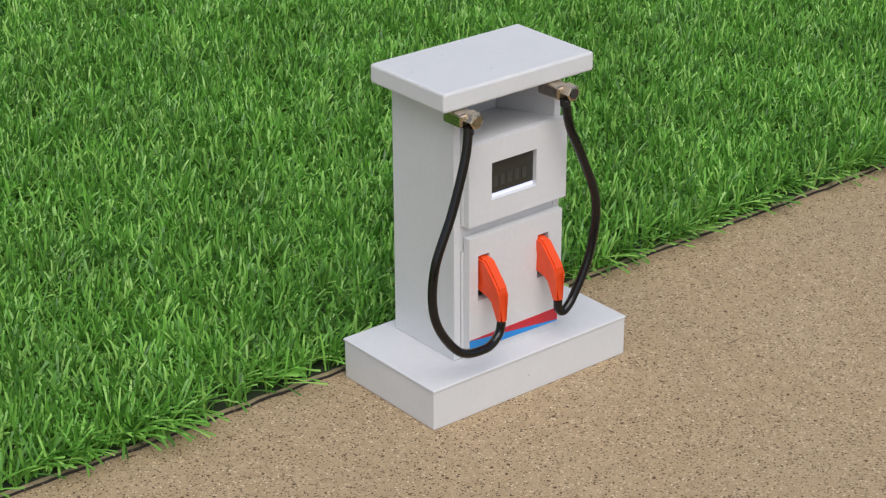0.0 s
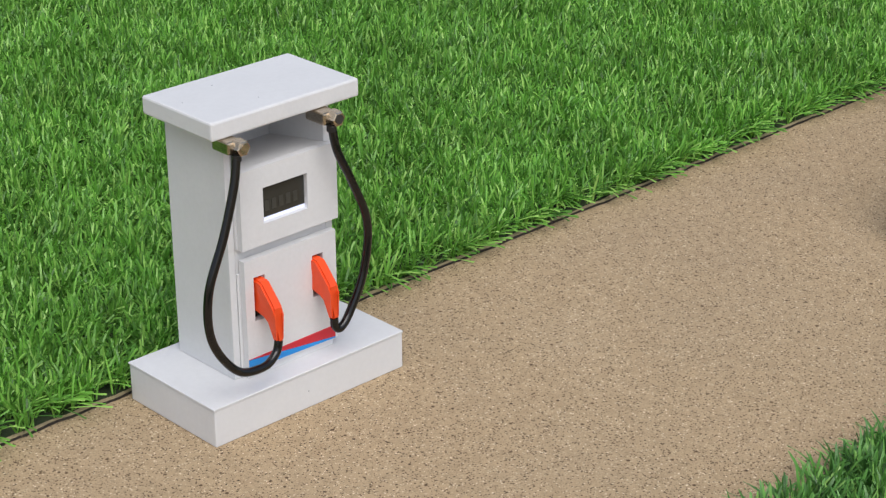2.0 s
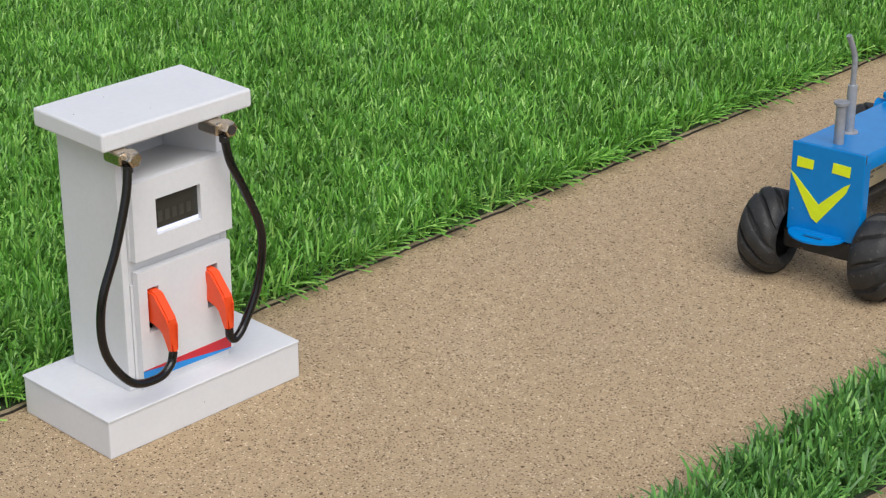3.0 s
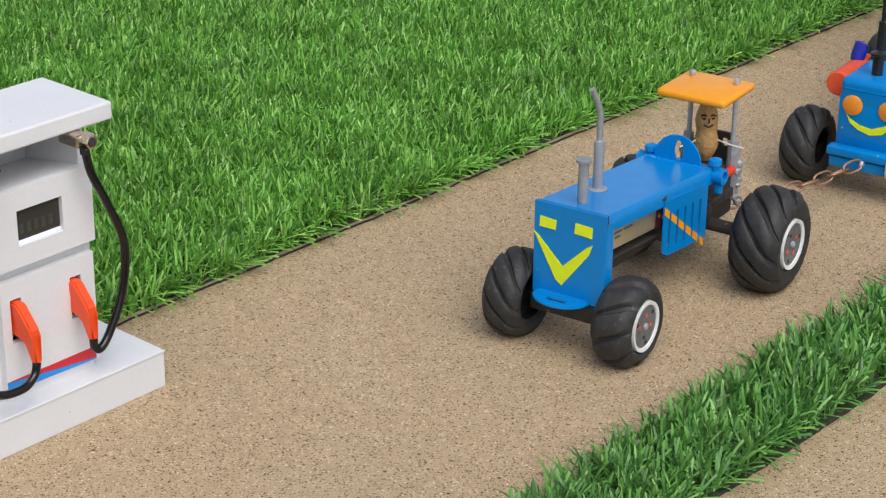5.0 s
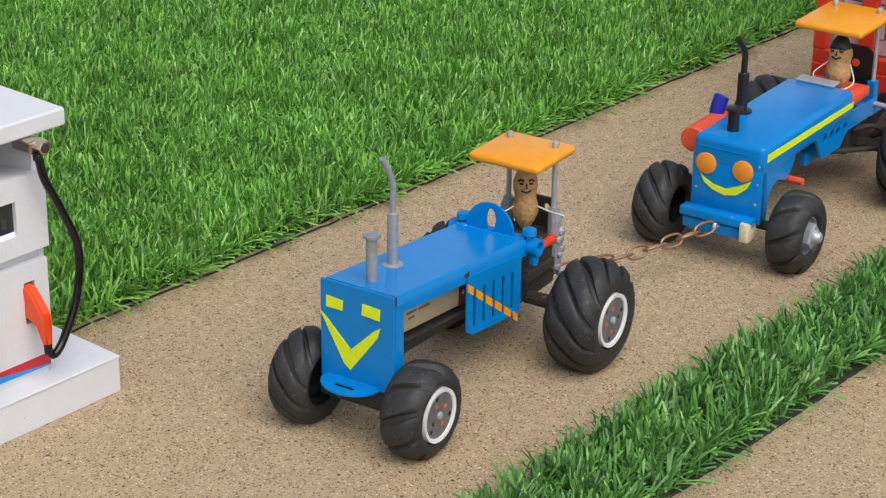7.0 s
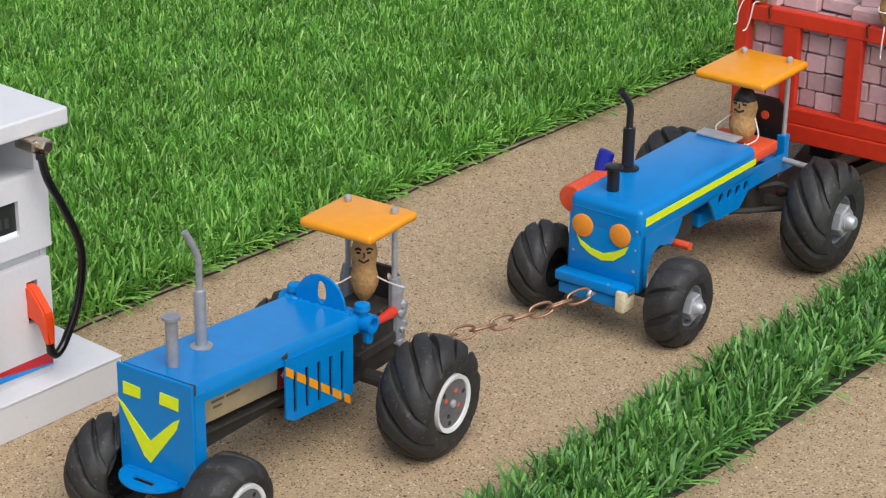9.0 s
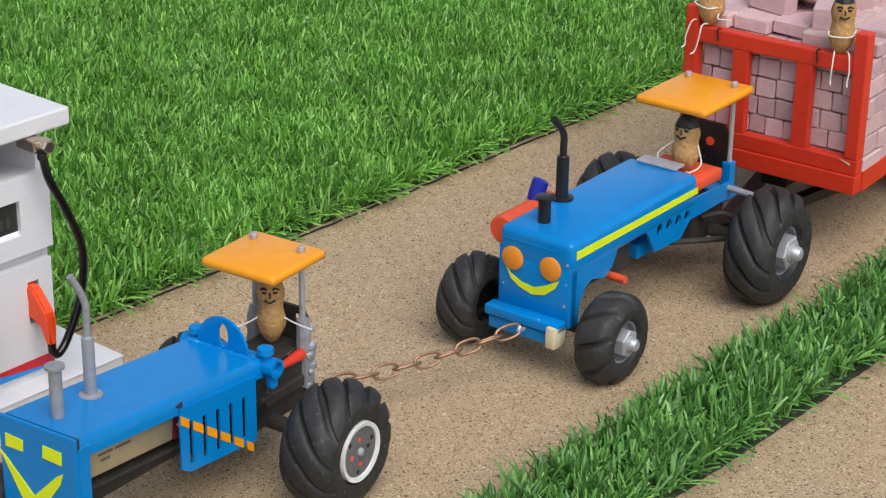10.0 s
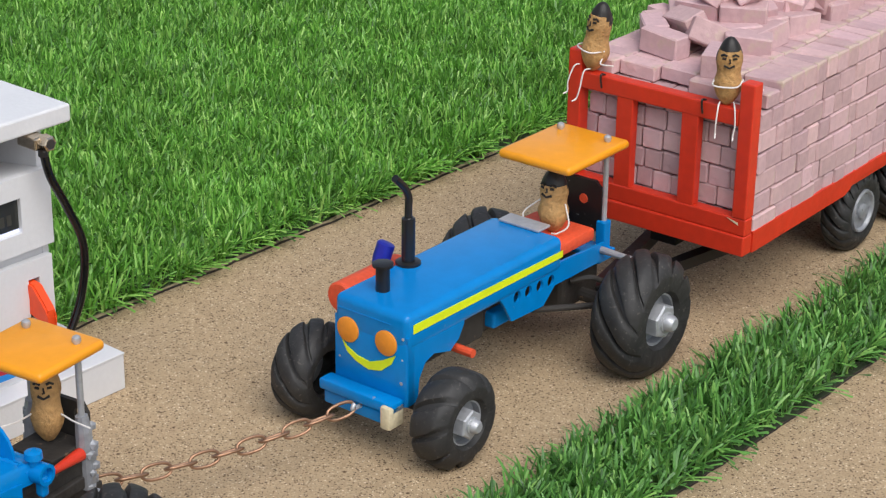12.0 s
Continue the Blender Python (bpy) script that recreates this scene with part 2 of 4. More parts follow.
def tube(bm, points, radii, n=12, caps=True):
    """A round rod through points, with a radius at each (or one for all)."""
    pts = [Vector(p) for p in points]
    rs = [radii] * len(pts) if isinstance(radii, (int, float)) else radii
    rings, side = [], None
    for i, p in enumerate(pts):
        d = (pts[min(i + 1, len(pts) - 1)] - pts[max(i - 1, 0)]).normalized()
        if side is None:
            side = d.orthogonal().normalized()
        side = (side - d * side.dot(d)).normalized()
        up = d.cross(side)
        rings.append([bm.verts.new(p + (side * math.cos(a) + up * math.sin(a)) * rs[i]) for a in [2 * math.pi * k / n for k in range(n)]])
    for a, b in zip(rings, rings[1:]):
        for k in range(n):
            bm.faces.new((a[k], a[(k + 1) % n], b[(k + 1) % n], b[k]))
    if caps:
        bm.faces.new(rings[0][::-1]), bm.faces.new(rings[-1])
    return bm


def curve_points(ctrl, steps=8):
    """A smooth line through the given points."""
    p = [Vector(c) for c in ctrl]
    p = [p[0] * 2 - p[1]] + p + [p[-1] * 2 - p[-2]]
    out = []
    for i in range(1, len(p) - 2):
        for k in range(steps):
            t = k / steps
            a, b, c, d = p[i - 1:i + 3]
            out.append(0.5 * (2 * b + (c - a) * t + (2 * a - 5 * b + 4 * c - d) * t * t + (3 * b - a - 3 * c + d) * t ** 3))
    return out + [p[-2]]


def spin(bm, profile, axis="y", n=28, centre=(0, 0, 0)):
    """A turned body: profile of (along, radius)."""
    c = Vector(centre)
    rings = []
    for along, r in profile:
        ring = []
        for k in range(n):
            a = 2 * math.pi * k / n
            u, w = r * math.cos(a), r * math.sin(a)
            ring.append(bm.verts.new(c + Vector((u, along, w) if axis == "y" else (u, w, along) if axis == "z" else (along, u, w))))
        rings.append(ring)
    for a, b in zip(rings, rings[1:]):
        for k in range(n):
            bm.faces.new((a[k], a[(k + 1) % n], b[(k + 1) % n], b[k]))
    bm.faces.new(rings[0][::-1]), bm.faces.new(rings[-1])
    return bm


def slab(bm, outline, axis, lo, hi):
    """A flat plate: an outline of two coordinates, drawn out along the axis."""
    def at(u, v, w):
        return (w, u, v) if axis == "x" else (u, w, v) if axis == "y" else (u, v, w)
    a = [bm.verts.new(at(u, v, lo)) for u, v in outline]
    b = [bm.verts.new(at(u, v, hi)) for u, v in outline]
    k = len(outline)
    bm.faces.new(a[::-1]), bm.faces.new(b)
    for i in range(k):
        bm.faces.new((a[i], a[(i + 1) % k], b[(i + 1) % k], b[i]))
    return bm


def pierced(bm, u0, u1, v0, v1, lo, hi, holes, axis="y"):
    """A board with rectangular holes through it."""
    us = sorted({u0, u1, *[h[0] for h in holes], *[h[1] for h in holes]})
    vs = sorted({v0, v1, *[h[2] for h in holes], *[h[3] for h in holes]})

    def solid(i, j):
        if not (0 <= i < len(us) - 1 and 0 <= j < len(vs) - 1):
            return False
        u, v = (us[i] + us[i + 1]) / 2, (vs[j] + vs[j + 1]) / 2
        return not any(h[0] < u < h[1] and h[2] < v < h[3] for h in holes)

    def at(i, j, w):
        return (w, us[i], vs[j]) if axis == "x" else (us[i], w, vs[j]) if axis == "y" else (us[i], vs[j], w)
    grid = {}

    def vert(i, j, w):
        if (i, j, w) not in grid:
            grid[i, j, w] = bm.verts.new(at(i, j, w))
        return grid[i, j, w]
    for i in range(len(us) - 1):
        for j in range(len(vs) - 1):
            if not solid(i, j):
                continue
            for w in (lo, hi):
                bm.faces.new([vert(i + a, j + b, w) for a, b in ((0, 0), (1, 0), (1, 1), (0, 1))])
            for di, dj, e in ((-1, 0, ((0, 0), (0, 1))), (1, 0, ((1, 0), (1, 1))), (0, -1, ((0, 0), (1, 0))), (0, 1, ((0, 1), (1, 1)))):
                if not solid(i + di, j + dj):
                    (a, b), (c, d) = e
                    bm.faces.new((vert(i + a, j + b, lo), vert(i + c, j + d, lo), vert(i + c, j + d, hi), vert(i + a, j + b, hi)))
    return bm


def holed(outline, holes, axis, lo, hi):
    """A plate with round or slotted holes cut through it."""
    bm = bmesh.new()

    def at(u, v, w):
        return (w, u, v) if axis == "x" else (u, w, v) if axis == "y" else (u, v, w)
    edges = []
    for loop in (outline, *holes):
        vs = [bm.verts.new(at(float(u), float(v), lo)) for u, v in loop]
        edges += [bm.edges.new((vs[i], vs[(i + 1) % len(vs)])) for i in range(len(vs))]
    bmesh.ops.triangle_fill(bm, use_beauty=True, edges=edges)
    out = bmesh.ops.extrude_face_region(bm, geom=list(bm.faces))
    for v in [g for g in out["geom"] if isinstance(g, bmesh.types.BMVert)]:
        v.co += Vector(at(0, 0, hi - lo))
    return bm


def oval(u, v, a, b, n=14):
    return [(u + a * math.cos(2 * math.pi * k / n), v + b * math.sin(2 * math.pi * k / n)) for k in range(n)]


B = bmesh.new

# ---- ground ----
bm = B()
for u0, u1, v0, v1 in ((-300, 300, -300, 300),):
    bm.faces.new([bm.verts.new(p) for p in ((u0, v0, 0), (u1, v0, 0), (u1, v1, 0), (u0, v1, 0))])
ground = tagged(part("ground", bm, SAND), "sand-coloured fine gritty concrete paving with dark specks", "ground", kind="structure")

LAWN_Y, STRIP_Y0, STRIP_Y1 = 0.101, -0.384, -0.306


def wobble(x, k):
    return 0.0022 * noise.noise((x * 9, k, 0)) + 0.0016 * noise.noise((x * 60, k, 3))


def turf_sheet(name, x0, x1, low, high, label, ledge):
    """Turf backing: a thin mat with unevenly cut edges."""
    bm = B()
    n = int((x1 - x0) / 0.008)
    rows = []
    for i in range(n + 1):
        x = x0 + (x1 - x0) * i / n
        a, b = low + wobble(x, 1.0 + low), high + wobble(x, 7.0 + high)
        lift = 0.0006 + 0.0005 * noise.noise((x * 25, 5, low))
        rows.append([bm.verts.new(p) for p in ((x, a, 0.0003), (x, a, 0.0018 + lift), (x, a + ledge * (1 + 0.7 * noise.noise((x * 45, 2, low))), 0.0026), (x, b - ledge, 0.0026), (x, b, 0.0018 + lift), (x, b, 0.0003))])
    for r, q in zip(rows, rows[1:]):
        for k in range(5):
            f = bm.faces.new((r[k], q[k], q[k + 1], r[k + 1]))
            f.material_index = (1, 2, 0, 2, 1)[k]
    return tagged(part(name, bm, [BACKING, EDGE, LEDGE if ledge > 0.002 else BACKING]), label, "turf", kind="structure")


lawn = turf_sheet("lawn_mat", -1.0, 2.6, LAWN_Y, 2.0, "green artificial turf mat with a dark cut edge", 0.0036)
verge = turf_sheet("verge_mat", -0.6, 2.6, STRIP_Y0, STRIP_Y1, "narrow strip of green artificial turf between two paths", 0.0015)


def blades(name, spots, label, length=(0.019, 0.030), width=(0.0013, 0.0021), lean_to=None, seed=1, mat=None):
    """Many curved tapering blades of turf, in tufts."""
    g = np.random.default_rng(seed)
    n = len(spots)
    ang = g.uniform(0, 2 * np.pi, n)
    L = g.uniform(*length, n)
    W = g.uniform(*width, n)
    bend = g.uniform(0.25, 1.6, n)
    dx, dy = np.cos(ang) * bend, np.sin(ang) * bend
    if lean_to is not None:
        ex, ey = lean_to(spots)
        dx, dy = dx + ex, dy + ey
    norm = np.sqrt(dx * dx + dy * dy) + 1e-6
    tw = g.uniform(-0.9, 0.9, n)
    sx, sy = -dy / norm, dx / norm
    sx, sy = sx * np.cos(tw) - sy * np.sin(tw), sx * np.sin(tw) + sy * np.cos(tw)
    verts = np.zeros((n, 8, 3), np.float32)
    cut = g.uniform(0.25, 0.85, n)
    for k, (h, wid) in enumerate(((0.0, 0.85), (0.45, 1.0), (0.82, 0.95), (1.0, cut))):
        out = h ** 1.7 * 0.62 * L
        up = L * h * (1 - 0.32 * h * np.minimum(norm, 1.4) ** 2)
        cx, cy, cz = spots[:, 0] + dx * out, spots[:, 1] + dy * out, 0.0024 + np.maximum(up, 0.0008)
        verts[:, 2 * k] = np.stack([cx - sx * W * wid / 2, cy - sy * W * wid / 2, cz], 1)
        verts[:, 2 * k + 1] = np.stack([cx + sx * W * wid / 2, cy + sy * W * wid / 2, cz + 0.0012 * (k == 3)], 1)
    base = (np.arange(n) * 8)[:, None]
    loops = (base + np.array([[0, 1, 3, 2, 2, 3, 5, 4, 4, 5, 7, 6]])).astype(np.int32).ravel()
    starts = ((np.arange(n) * 12)[:, None] + np.array([[0, 4, 8]])).astype(np.int32).ravel()
    me = bpy.data.meshes.new(name)
    me.vertices.add(n * 8)
    me.vertices.foreach_set("co", verts.ravel())
    me.loops.add(n * 12)
    me.loops.foreach_set("vertex_index", loops)
    me.polygons.add(n * 3)
    me.polygons.foreach_set("loop_start", starts)
    me.polygons.foreach_set("use_smooth", np.ones(n * 3, bool))
    me.update(calc_edges=True)
    me.materials.append(mat or BLADE)
    return tagged(new(name, me), label, "grass", kind="stuff")


def tufts(x0, x1, y0, y1, per_cm2, keep, seed):
    g = np.random.default_rng(seed)
    n = int((x1 - x0) * (y1 - y0) * 1e4 * per_cm2 / 6)
    c = np.stack([g.uniform(x0, x1, n), g.uniform(y0, y1, n)], 1)
    c = c[keep(c[:, 0], c[:, 1])]
    s = np.repeat(c, 6, 0) + g.normal(0, 0.0016, (len(c) * 6, 2))
    return s[(s[:, 1] > y0 + 0.0030) & (s[:, 1] < y1 - 0.0045)]


def near_view(x, y):
    return (x > -0.36 + (y - 0.09) * 0.5) & (y < 1.10 - 0.22 * (x - 0.2)) & (y < 0.86 + 1.0 - 1.08 * x + 0.0)


def noise_field(s, k):
    """Slow drift of the pile, so that patches lie different ways."""
    return np.sin(s[:, 0] * 31 + k) * np.cos(s[:, 1] * 27 - k) + 0.6 * np.sin(s[:, 0] * 83 + s[:, 1] * 61 + k)


def edge_lean(s):
    k = np.clip(1 - (s[:, 1] - LAWN_Y) / 0.03, 0, 1)
    return 0.12 + 0.25 * noise_field(s, 0), -0.05 - 0.65 * k + 0.25 * noise_field(s, 9)


def strip_lean(s):
    m = (STRIP_Y0 + STRIP_Y1) / 2
    return 0.2 + 0 * s[:, 0], np.clip((s[:, 1] - m) / 0.042, -1, 1) ** 3 * 0.55


blades("lawn_grass", tufts(-0.5, 1.75, LAWN_Y, 1.2, 13, near_view, 3), "dense bright green artificial grass blades", lean_to=edge_lean, seed=4)
blades("far_lawn_grass", tufts(-1.0, 2.6, LAWN_Y, 2.0, 2.6, lambda x, y: ~near_view(x, y), 5), "dense bright green artificial grass blades", width=(0.004, 0.007), lean_to=edge_lean, seed=6)
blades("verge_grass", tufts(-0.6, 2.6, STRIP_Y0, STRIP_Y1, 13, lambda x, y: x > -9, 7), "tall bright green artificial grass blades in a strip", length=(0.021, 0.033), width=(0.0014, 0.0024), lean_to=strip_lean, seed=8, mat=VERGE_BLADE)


# ---- fuel pump ----
def fuel_pump():
    pump = tagged(hull("fuel_pump"), "white painted wooden model fuel pump with two orange nozzles", "fuel pump")
    base = part("base", box(B(), 0, 0.167, 0, 0.095, 0, 0.0272, 0.0008), WHITE, pump)
    part("base_top", box(B(), -0.0008, 0.1672, -0.0008, 0.0955, 0.0273, 0.0290, 0.0006), WHITE, pump)
    part("body", box(B(), 0.0406, 0.1189, 0.034, 0.0845, 0.029, 0.1640, 0.0006), WHITE, pump)
    for x0, x1 in ((0.0352, 0.0405), (0.1190, 0.1245)):
        part("cheek", box(B(), x0, x1, 0.0225, 0.0849, 0.0291, 0.2080, 0.0006), WHITE, pump)
    part("back_board", box(B(), 0.0406, 0.1189, 0.0800, 0.0845, 0.1641, 0.2080, 0.0004), WHITE, pump)
    part("roof", box(B(), 0.0195, 0.1430, 0.0125, 0.0865, 0.2075, 0.2203, 0.0016), WHITE, pump)
    # upper panel; behind its top edge the hollow under the roof has a sloping floor
    up = part("display_panel", pierced(B(), 0.0415, 0.1240, 0.1240, 0.1792, 0.0155, 0.0205, [(0.0605, 0.0980, 0.1386, 0.1640)]), WHITE, pump)
    part("panel_shelf", slab(B(), [(0.0206, 0.124), (0.0338, 0.124), (0.0338, 0.1642), (0.0798, 0.1642), (0.0798, 0.1690), (0.0206, 0.1792)], "x", 0.0407, 0.1188), WHITE, pump)
    disp = part("display", box(B(), 0.0607, 0.0978, 0.0188, 0.0204, 0.1414, 0.1638), SCREEN, up, "dark glass display")
    for i in range(5):
        part("display_bar", box(B(), 0.0640 + i * 0.0060, 0.0678 + i * 0.0060, 0.0185, 0.0189, 0.1455, 0.1530), DIGIT, disp)
    part("backlight", box(B(), 0.0607, 0.0978, 0.0188, 0.0204, 0.1388, 0.1412), LAMP_STRIP, up)
    # lower panel with the nozzle holes
    holes = [(0.0498, 0.0592, 0.0705, 0.1026), (0.1003, 0.1098, 0.0715, 0.1026)]
    low = part("nozzle_panel", pierced(B(), 0.0425, 0.1215, 0.0345, 0.1160, 0.0160, 0.0215, holes), WHITE, pump)
    part("panel_backing", box(B(), 0.0407, 0.1188, 0.0217, 0.0338, 0.0292, 0.0640), WHITE, pump)
    part("panel_gap", box(B(), 0.0407, 0.1188, 0.0230, 0.0338, 0.1060, 0.1238), WHITE, pump)
    part("panel_filler", box(B(), 0.0407, 0.0475, 0.0217, 0.0338, 0.0641, 0.1058), WHITE, pump)
    part("panel_foot", box(B(), 0.0430, 0.1180, 0.0180, 0.0216, 0.0292, 0.0344), WHITE, pump)
    # a solid dark box behind each hole; its colour stands for the shade inside
    for h in holes:
        part("nozzle_hole_shade", box(B(), h[0] - 0.002, h[1] + 0.002, 0.0290, 0.0335, 0.0645, 0.1050), DARK, pump, "dark box painted as the shade behind the panel's hole")
    part("blue_stripe", slab(B(), [(0.0427, 0.0366), (0.1185, 0.0348), (0.1185, 0.0358), (0.0427, 0.0440)], "y", 0.0156, 0.0160), DECAL_BLUE, low, "bright blue film")
    part("red_stripe", slab(B(), [(0.0427, 0.0441), (0.1185, 0.0359), (0.1185, 0.0445)], "y", 0.0155, 0.0160), DECAL_RED, low, "dark red film")
    for x, y, z in ((0.0640, 0.0690, 0.2203), (0.0720, 0.0300, 0.2203), (0.0300, 0.0560, 0.2203), (0.0800, -0.0002, 0.0130)):
        part("nail_mark", spin(B(), [(0.0, 0.0005), (0.0002, 0.0004)], "z" if z > 0.1 else "y", 7, (x, y, z) if z > 0.1 else (x, y - 0.0002, z)), GREY, pump)
    for dx, line in ((0.0, ((0.031, 0.003, 0.199), (0.0265, 0.001, 0.180), (0.0155, 0, 0.148), (0.0010, 0, 0.112), (0.0018, 0, 0.078), (0.0190, -0.002, 0.0515), (0.0400, -0.003, 0.0470), (0.0525, -0.001, 0.0520), (0.0560, -0.0002, 0.0605))),
                     (0.0485, ((0.1085, 0.001, 0.199), (0.1120, 0.0, 0.180), (0.1235, 0, 0.156), (0.1365, 0, 0.122), (0.1325, 0, 0.087), (0.1190, 0, 0.060), (0.1095, -0.001, 0.0515), (0.1052, -0.0003, 0.0540), (0.1045, -0.0002, 0.0605)))):
        part("hose", tube(B(), curve_points(line), 0.0030, 12), HOSE, pump, "glossy black rubber hose", smooth=True)
        x, y, z = line[0]
        elbow = part("hose_elbow", box(B(), x - 0.0045, x + 0.0068, y + 0.0020, 0.0228, 0.1985, 0.2074, 0.0014), BRASS, pump, "nickel-plated brass elbow")
        bm = B()
        spin(bm, [(y - 0.0040, 0.0042), (y - 0.0034, 0.0054), (y + 0.0040, 0.0058), (y + 0.0042, 0.002)], "y", 6, (x + 0.0036, 0, 0.2032))
        part("nut", bm, BRASS, elbow)
        part("bore", spin(B(), [(y - 0.0046, 0.0020), (y - 0.0046, 0.0032), (y - 0.0038, 0.0034)], "y", 14, (x + 0.0036, 0, 0.2032)), BRASS if dx == 0 else CHASSIS, elbow)
        part("ferrule", tube(B(), [(x, y, 0.1990), (x, y, 0.1950)], 0.0034, 12), BLACK, elbow)
        # nozzle: a faceted pistol shape that bends down into the hose
        side = [(0.0250, 0.1005), (0.0130, 0.1010), (0.0102, 0.0998), (-0.0020, 0.0862), (-0.0028, 0.0838), (-0.0018, 0.0800), (-0.0030, 0.0600), (0.0026, 0.0592), (0.0052, 0.0735), (0.0085, 0.0762), (0.0180, 0.0785), (0.0250, 0.0800)]
        bm = slab(B(), side, "x", 0.0508 + dx, 0.0588 + dx)
        for v in bm.verts:
            if v.co.z < 0.074:
                v.co.x = 0.0554 + dx + (v.co.x - 0.0548 - dx) * 0.72 + 0.0008
        bmesh.ops.bevel(bm, geom=list(bm.edges), offset=0.0013, segments=2, affect="EDGES")
        part("nozzle", bm, NOZZLE, pump, "orange plastic nozzle", smooth=True)
        part("nozzle_spout", tube(B(), [(0.0565 + dx, 0.0150, 0.0900), (0.0555 + dx, 0.0290, 0.0800)], 0.0030, 10), BLACK, pump)
    return pump


fuel_pump()


# ---- wheels ----
def wheel(parent, name, x, y, z, r, width, rim_r, lugs, hub, slant=0.5):
    """A fat ribbed tyre on a hub; y is the middle of the tread, side +1 or -1 the outer face."""
    side = 1 if y > 0 else -1
    w = hull(name, pose(x, y, z), parent)
    h = width / 2
    r *= 1.03
    deep = 0.12 * r
    slant *= 1.0 if lugs < 16 else 0.6
    cols = ((0.0, 0.0), (0.10, 0.0), (0.20, 0.86), (0.28, 1.0), (0.62, 1.0), (0.84, 0.95), (0.92, 0.80), (0.985, 0.04))
    crown = [(-1.0, 0.0)] + [(-0.96 + 1.92 * k / 12, 1.0) for k in range(13)] + [(1.0, 0.0)]
    bm = B()
    rows = [[(rim_r, -h * 0.74)] * (lugs * 8), [(rim_r + 0.0025, -h * 0.93)] * (lugs * 8)]
    for s, tread in crown:
        shoulder = abs(s) ** 4.2
        base_r = r * (1 - 0.15 * shoulder - 0.02 * s * s) - deep if tread else r * 0.72
        lift = deep * (1 - 0.75 * shoulder)
        rows.append([(base_r + (lift * c[1] * (0.92 + 0.08 * math.sin(i * 2.3 + 3 * s)) if tread else 0.0), s * h) for i in range(lugs) for c in cols])
    rows += [[(rim_r + 0.0025, h * 0.93)] * (lugs * 8), [(rim_r, h * 0.74)] * (lugs * 8)]
    rings = []
    for k, row in enumerate(rows):
        s = max(-1.0, min(1.0, row[0][1] / h))
        ring = []
        for j, (q, along) in enumerate(row):
            i, c = divmod(j, 8)
            a = 2 * math.pi / lugs * (i + cols[c][0]) - slant * (s + 0.35 * s * abs(s)) + 0.025 * math.sin(i * 2.3 + 2 * s)
            ring.append(bm.verts.new((q * math.cos(a), along, q * math.sin(a))))
        rings.append(ring)
    m = lugs * 8
    for p, q in zip(rings, rings[1:]):
        for k in range(m):
            bm.faces.new((p[k], p[(k + 1) % m], q[(k + 1) % m], q[k]))
    part("tyre", bm, TYRE, w, "black rubber tyre with slanting ribs, dusted with sand", smooth=True)
    o = h * side
    if hub == "plain":
        part("rim", spin(B(), [(o * 0.5, rim_r * 0.3), (o * 0.55, rim_r * 0.80), (o * 0.92, rim_r * 0.86), (o * 1.0, rim_r * 0.92), (o * 1.0, rim_r * 1.0), (o * 0.8, rim_r * 1.04)], "y", 32), GREY, w, "grey plastic rim with a raised ring", smooth=True)
        for k in range(10):
            a = 2 * math.pi * k / 10
            part("spoke", box(B(), -0.0010, 0.0010, min(o * 0.5, o * 0.8), max(o * 0.5, o * 0.8), rim_r * 0.3, rim_r * 0.84, m=Matrix.Rotation(a, 4, "Y")), GREY, w)
        part("hub_cap", spin(B(), [(o * 0.5, rim_r * 0.40), (o * 0.96, rim_r * 0.36), (o * 1.04, rim_r * 0.22)], "y", 12), GREY, w, smooth=True)
    elif hub == "plate":
        part("rim", spin(B(), [(o * 0.86, rim_r * 0.2), (o * 0.86, rim_r * 0.86), (o * 0.96, rim_r * 0.88), (o * 0.99, rim_r * 1.02), (o * 0.8, rim_r * 1.04)][::1], "y", 32), RIM_WHITE, w, "chipped white painted rim", smooth=True)
        plate = part("hub_plate", spin(B(), [(o * 0.80, rim_r * 0.86), (o * 0.91, rim_r * 0.86), (o * 0.91, rim_r * 0.1)], "y", 24), HUB_GREY, w, "grey hub plate with red paint spots")
        for k in range(4):
            a = 0.4 + k * 1.6
            part("bolt", spin(B(), [(o * 0.88, 0.0019), (o * 0.925, 0.0016)], "y", 8, (rim_r * 0.45 * math.cos(a), 0, rim_r * 0.45 * math.sin(a))), SEAT_RED if k != 2 else CHASSIS, plate)
        # solid dark discs on the plate, coloured like the shade in holes
        for k in range(3):
            a = 1.2 + k * 2.1
            part("hub_hole_shade", spin(B(), [(o * 0.89, 0.0018), (o * 0.915, 0.0018)], "y", 8, (rim_r * 0.70 * math.cos(a), 0, rim_r * 0.70 * math.sin(a))), DARK, plate)
        part("axle_end", spin(B(), [(o * 0.85, 0.0030), (o * 0.98, 0.0028), (o * 1.02, 0.0015)], "y", 10), STEEL, w)
    else:
        part("rim", spin(B(), [(o * 0.3, rim_r * 0.3), (o * 0.35, rim_r * 1.0), (o * 0.72, rim_r * 1.02), (o * 0.72, rim_r * 0.93), (o * 0.4, rim_r * 0.9), (o * 0.36, rim_r * 0.3)], "y", 28), GREY, w, "grey metal rim", smooth=True)
        k = rim_r / 0.016
        part("hub_nut", spin(B(), [(o * 0.3, 0.0108 * k), (o * 1.00, 0.0108 * k), (o * 1.06, 0.0096 * k), (o * 1.06, 0.003)], "y", 6), STEEL, w, "large galvanised hexagon nut")
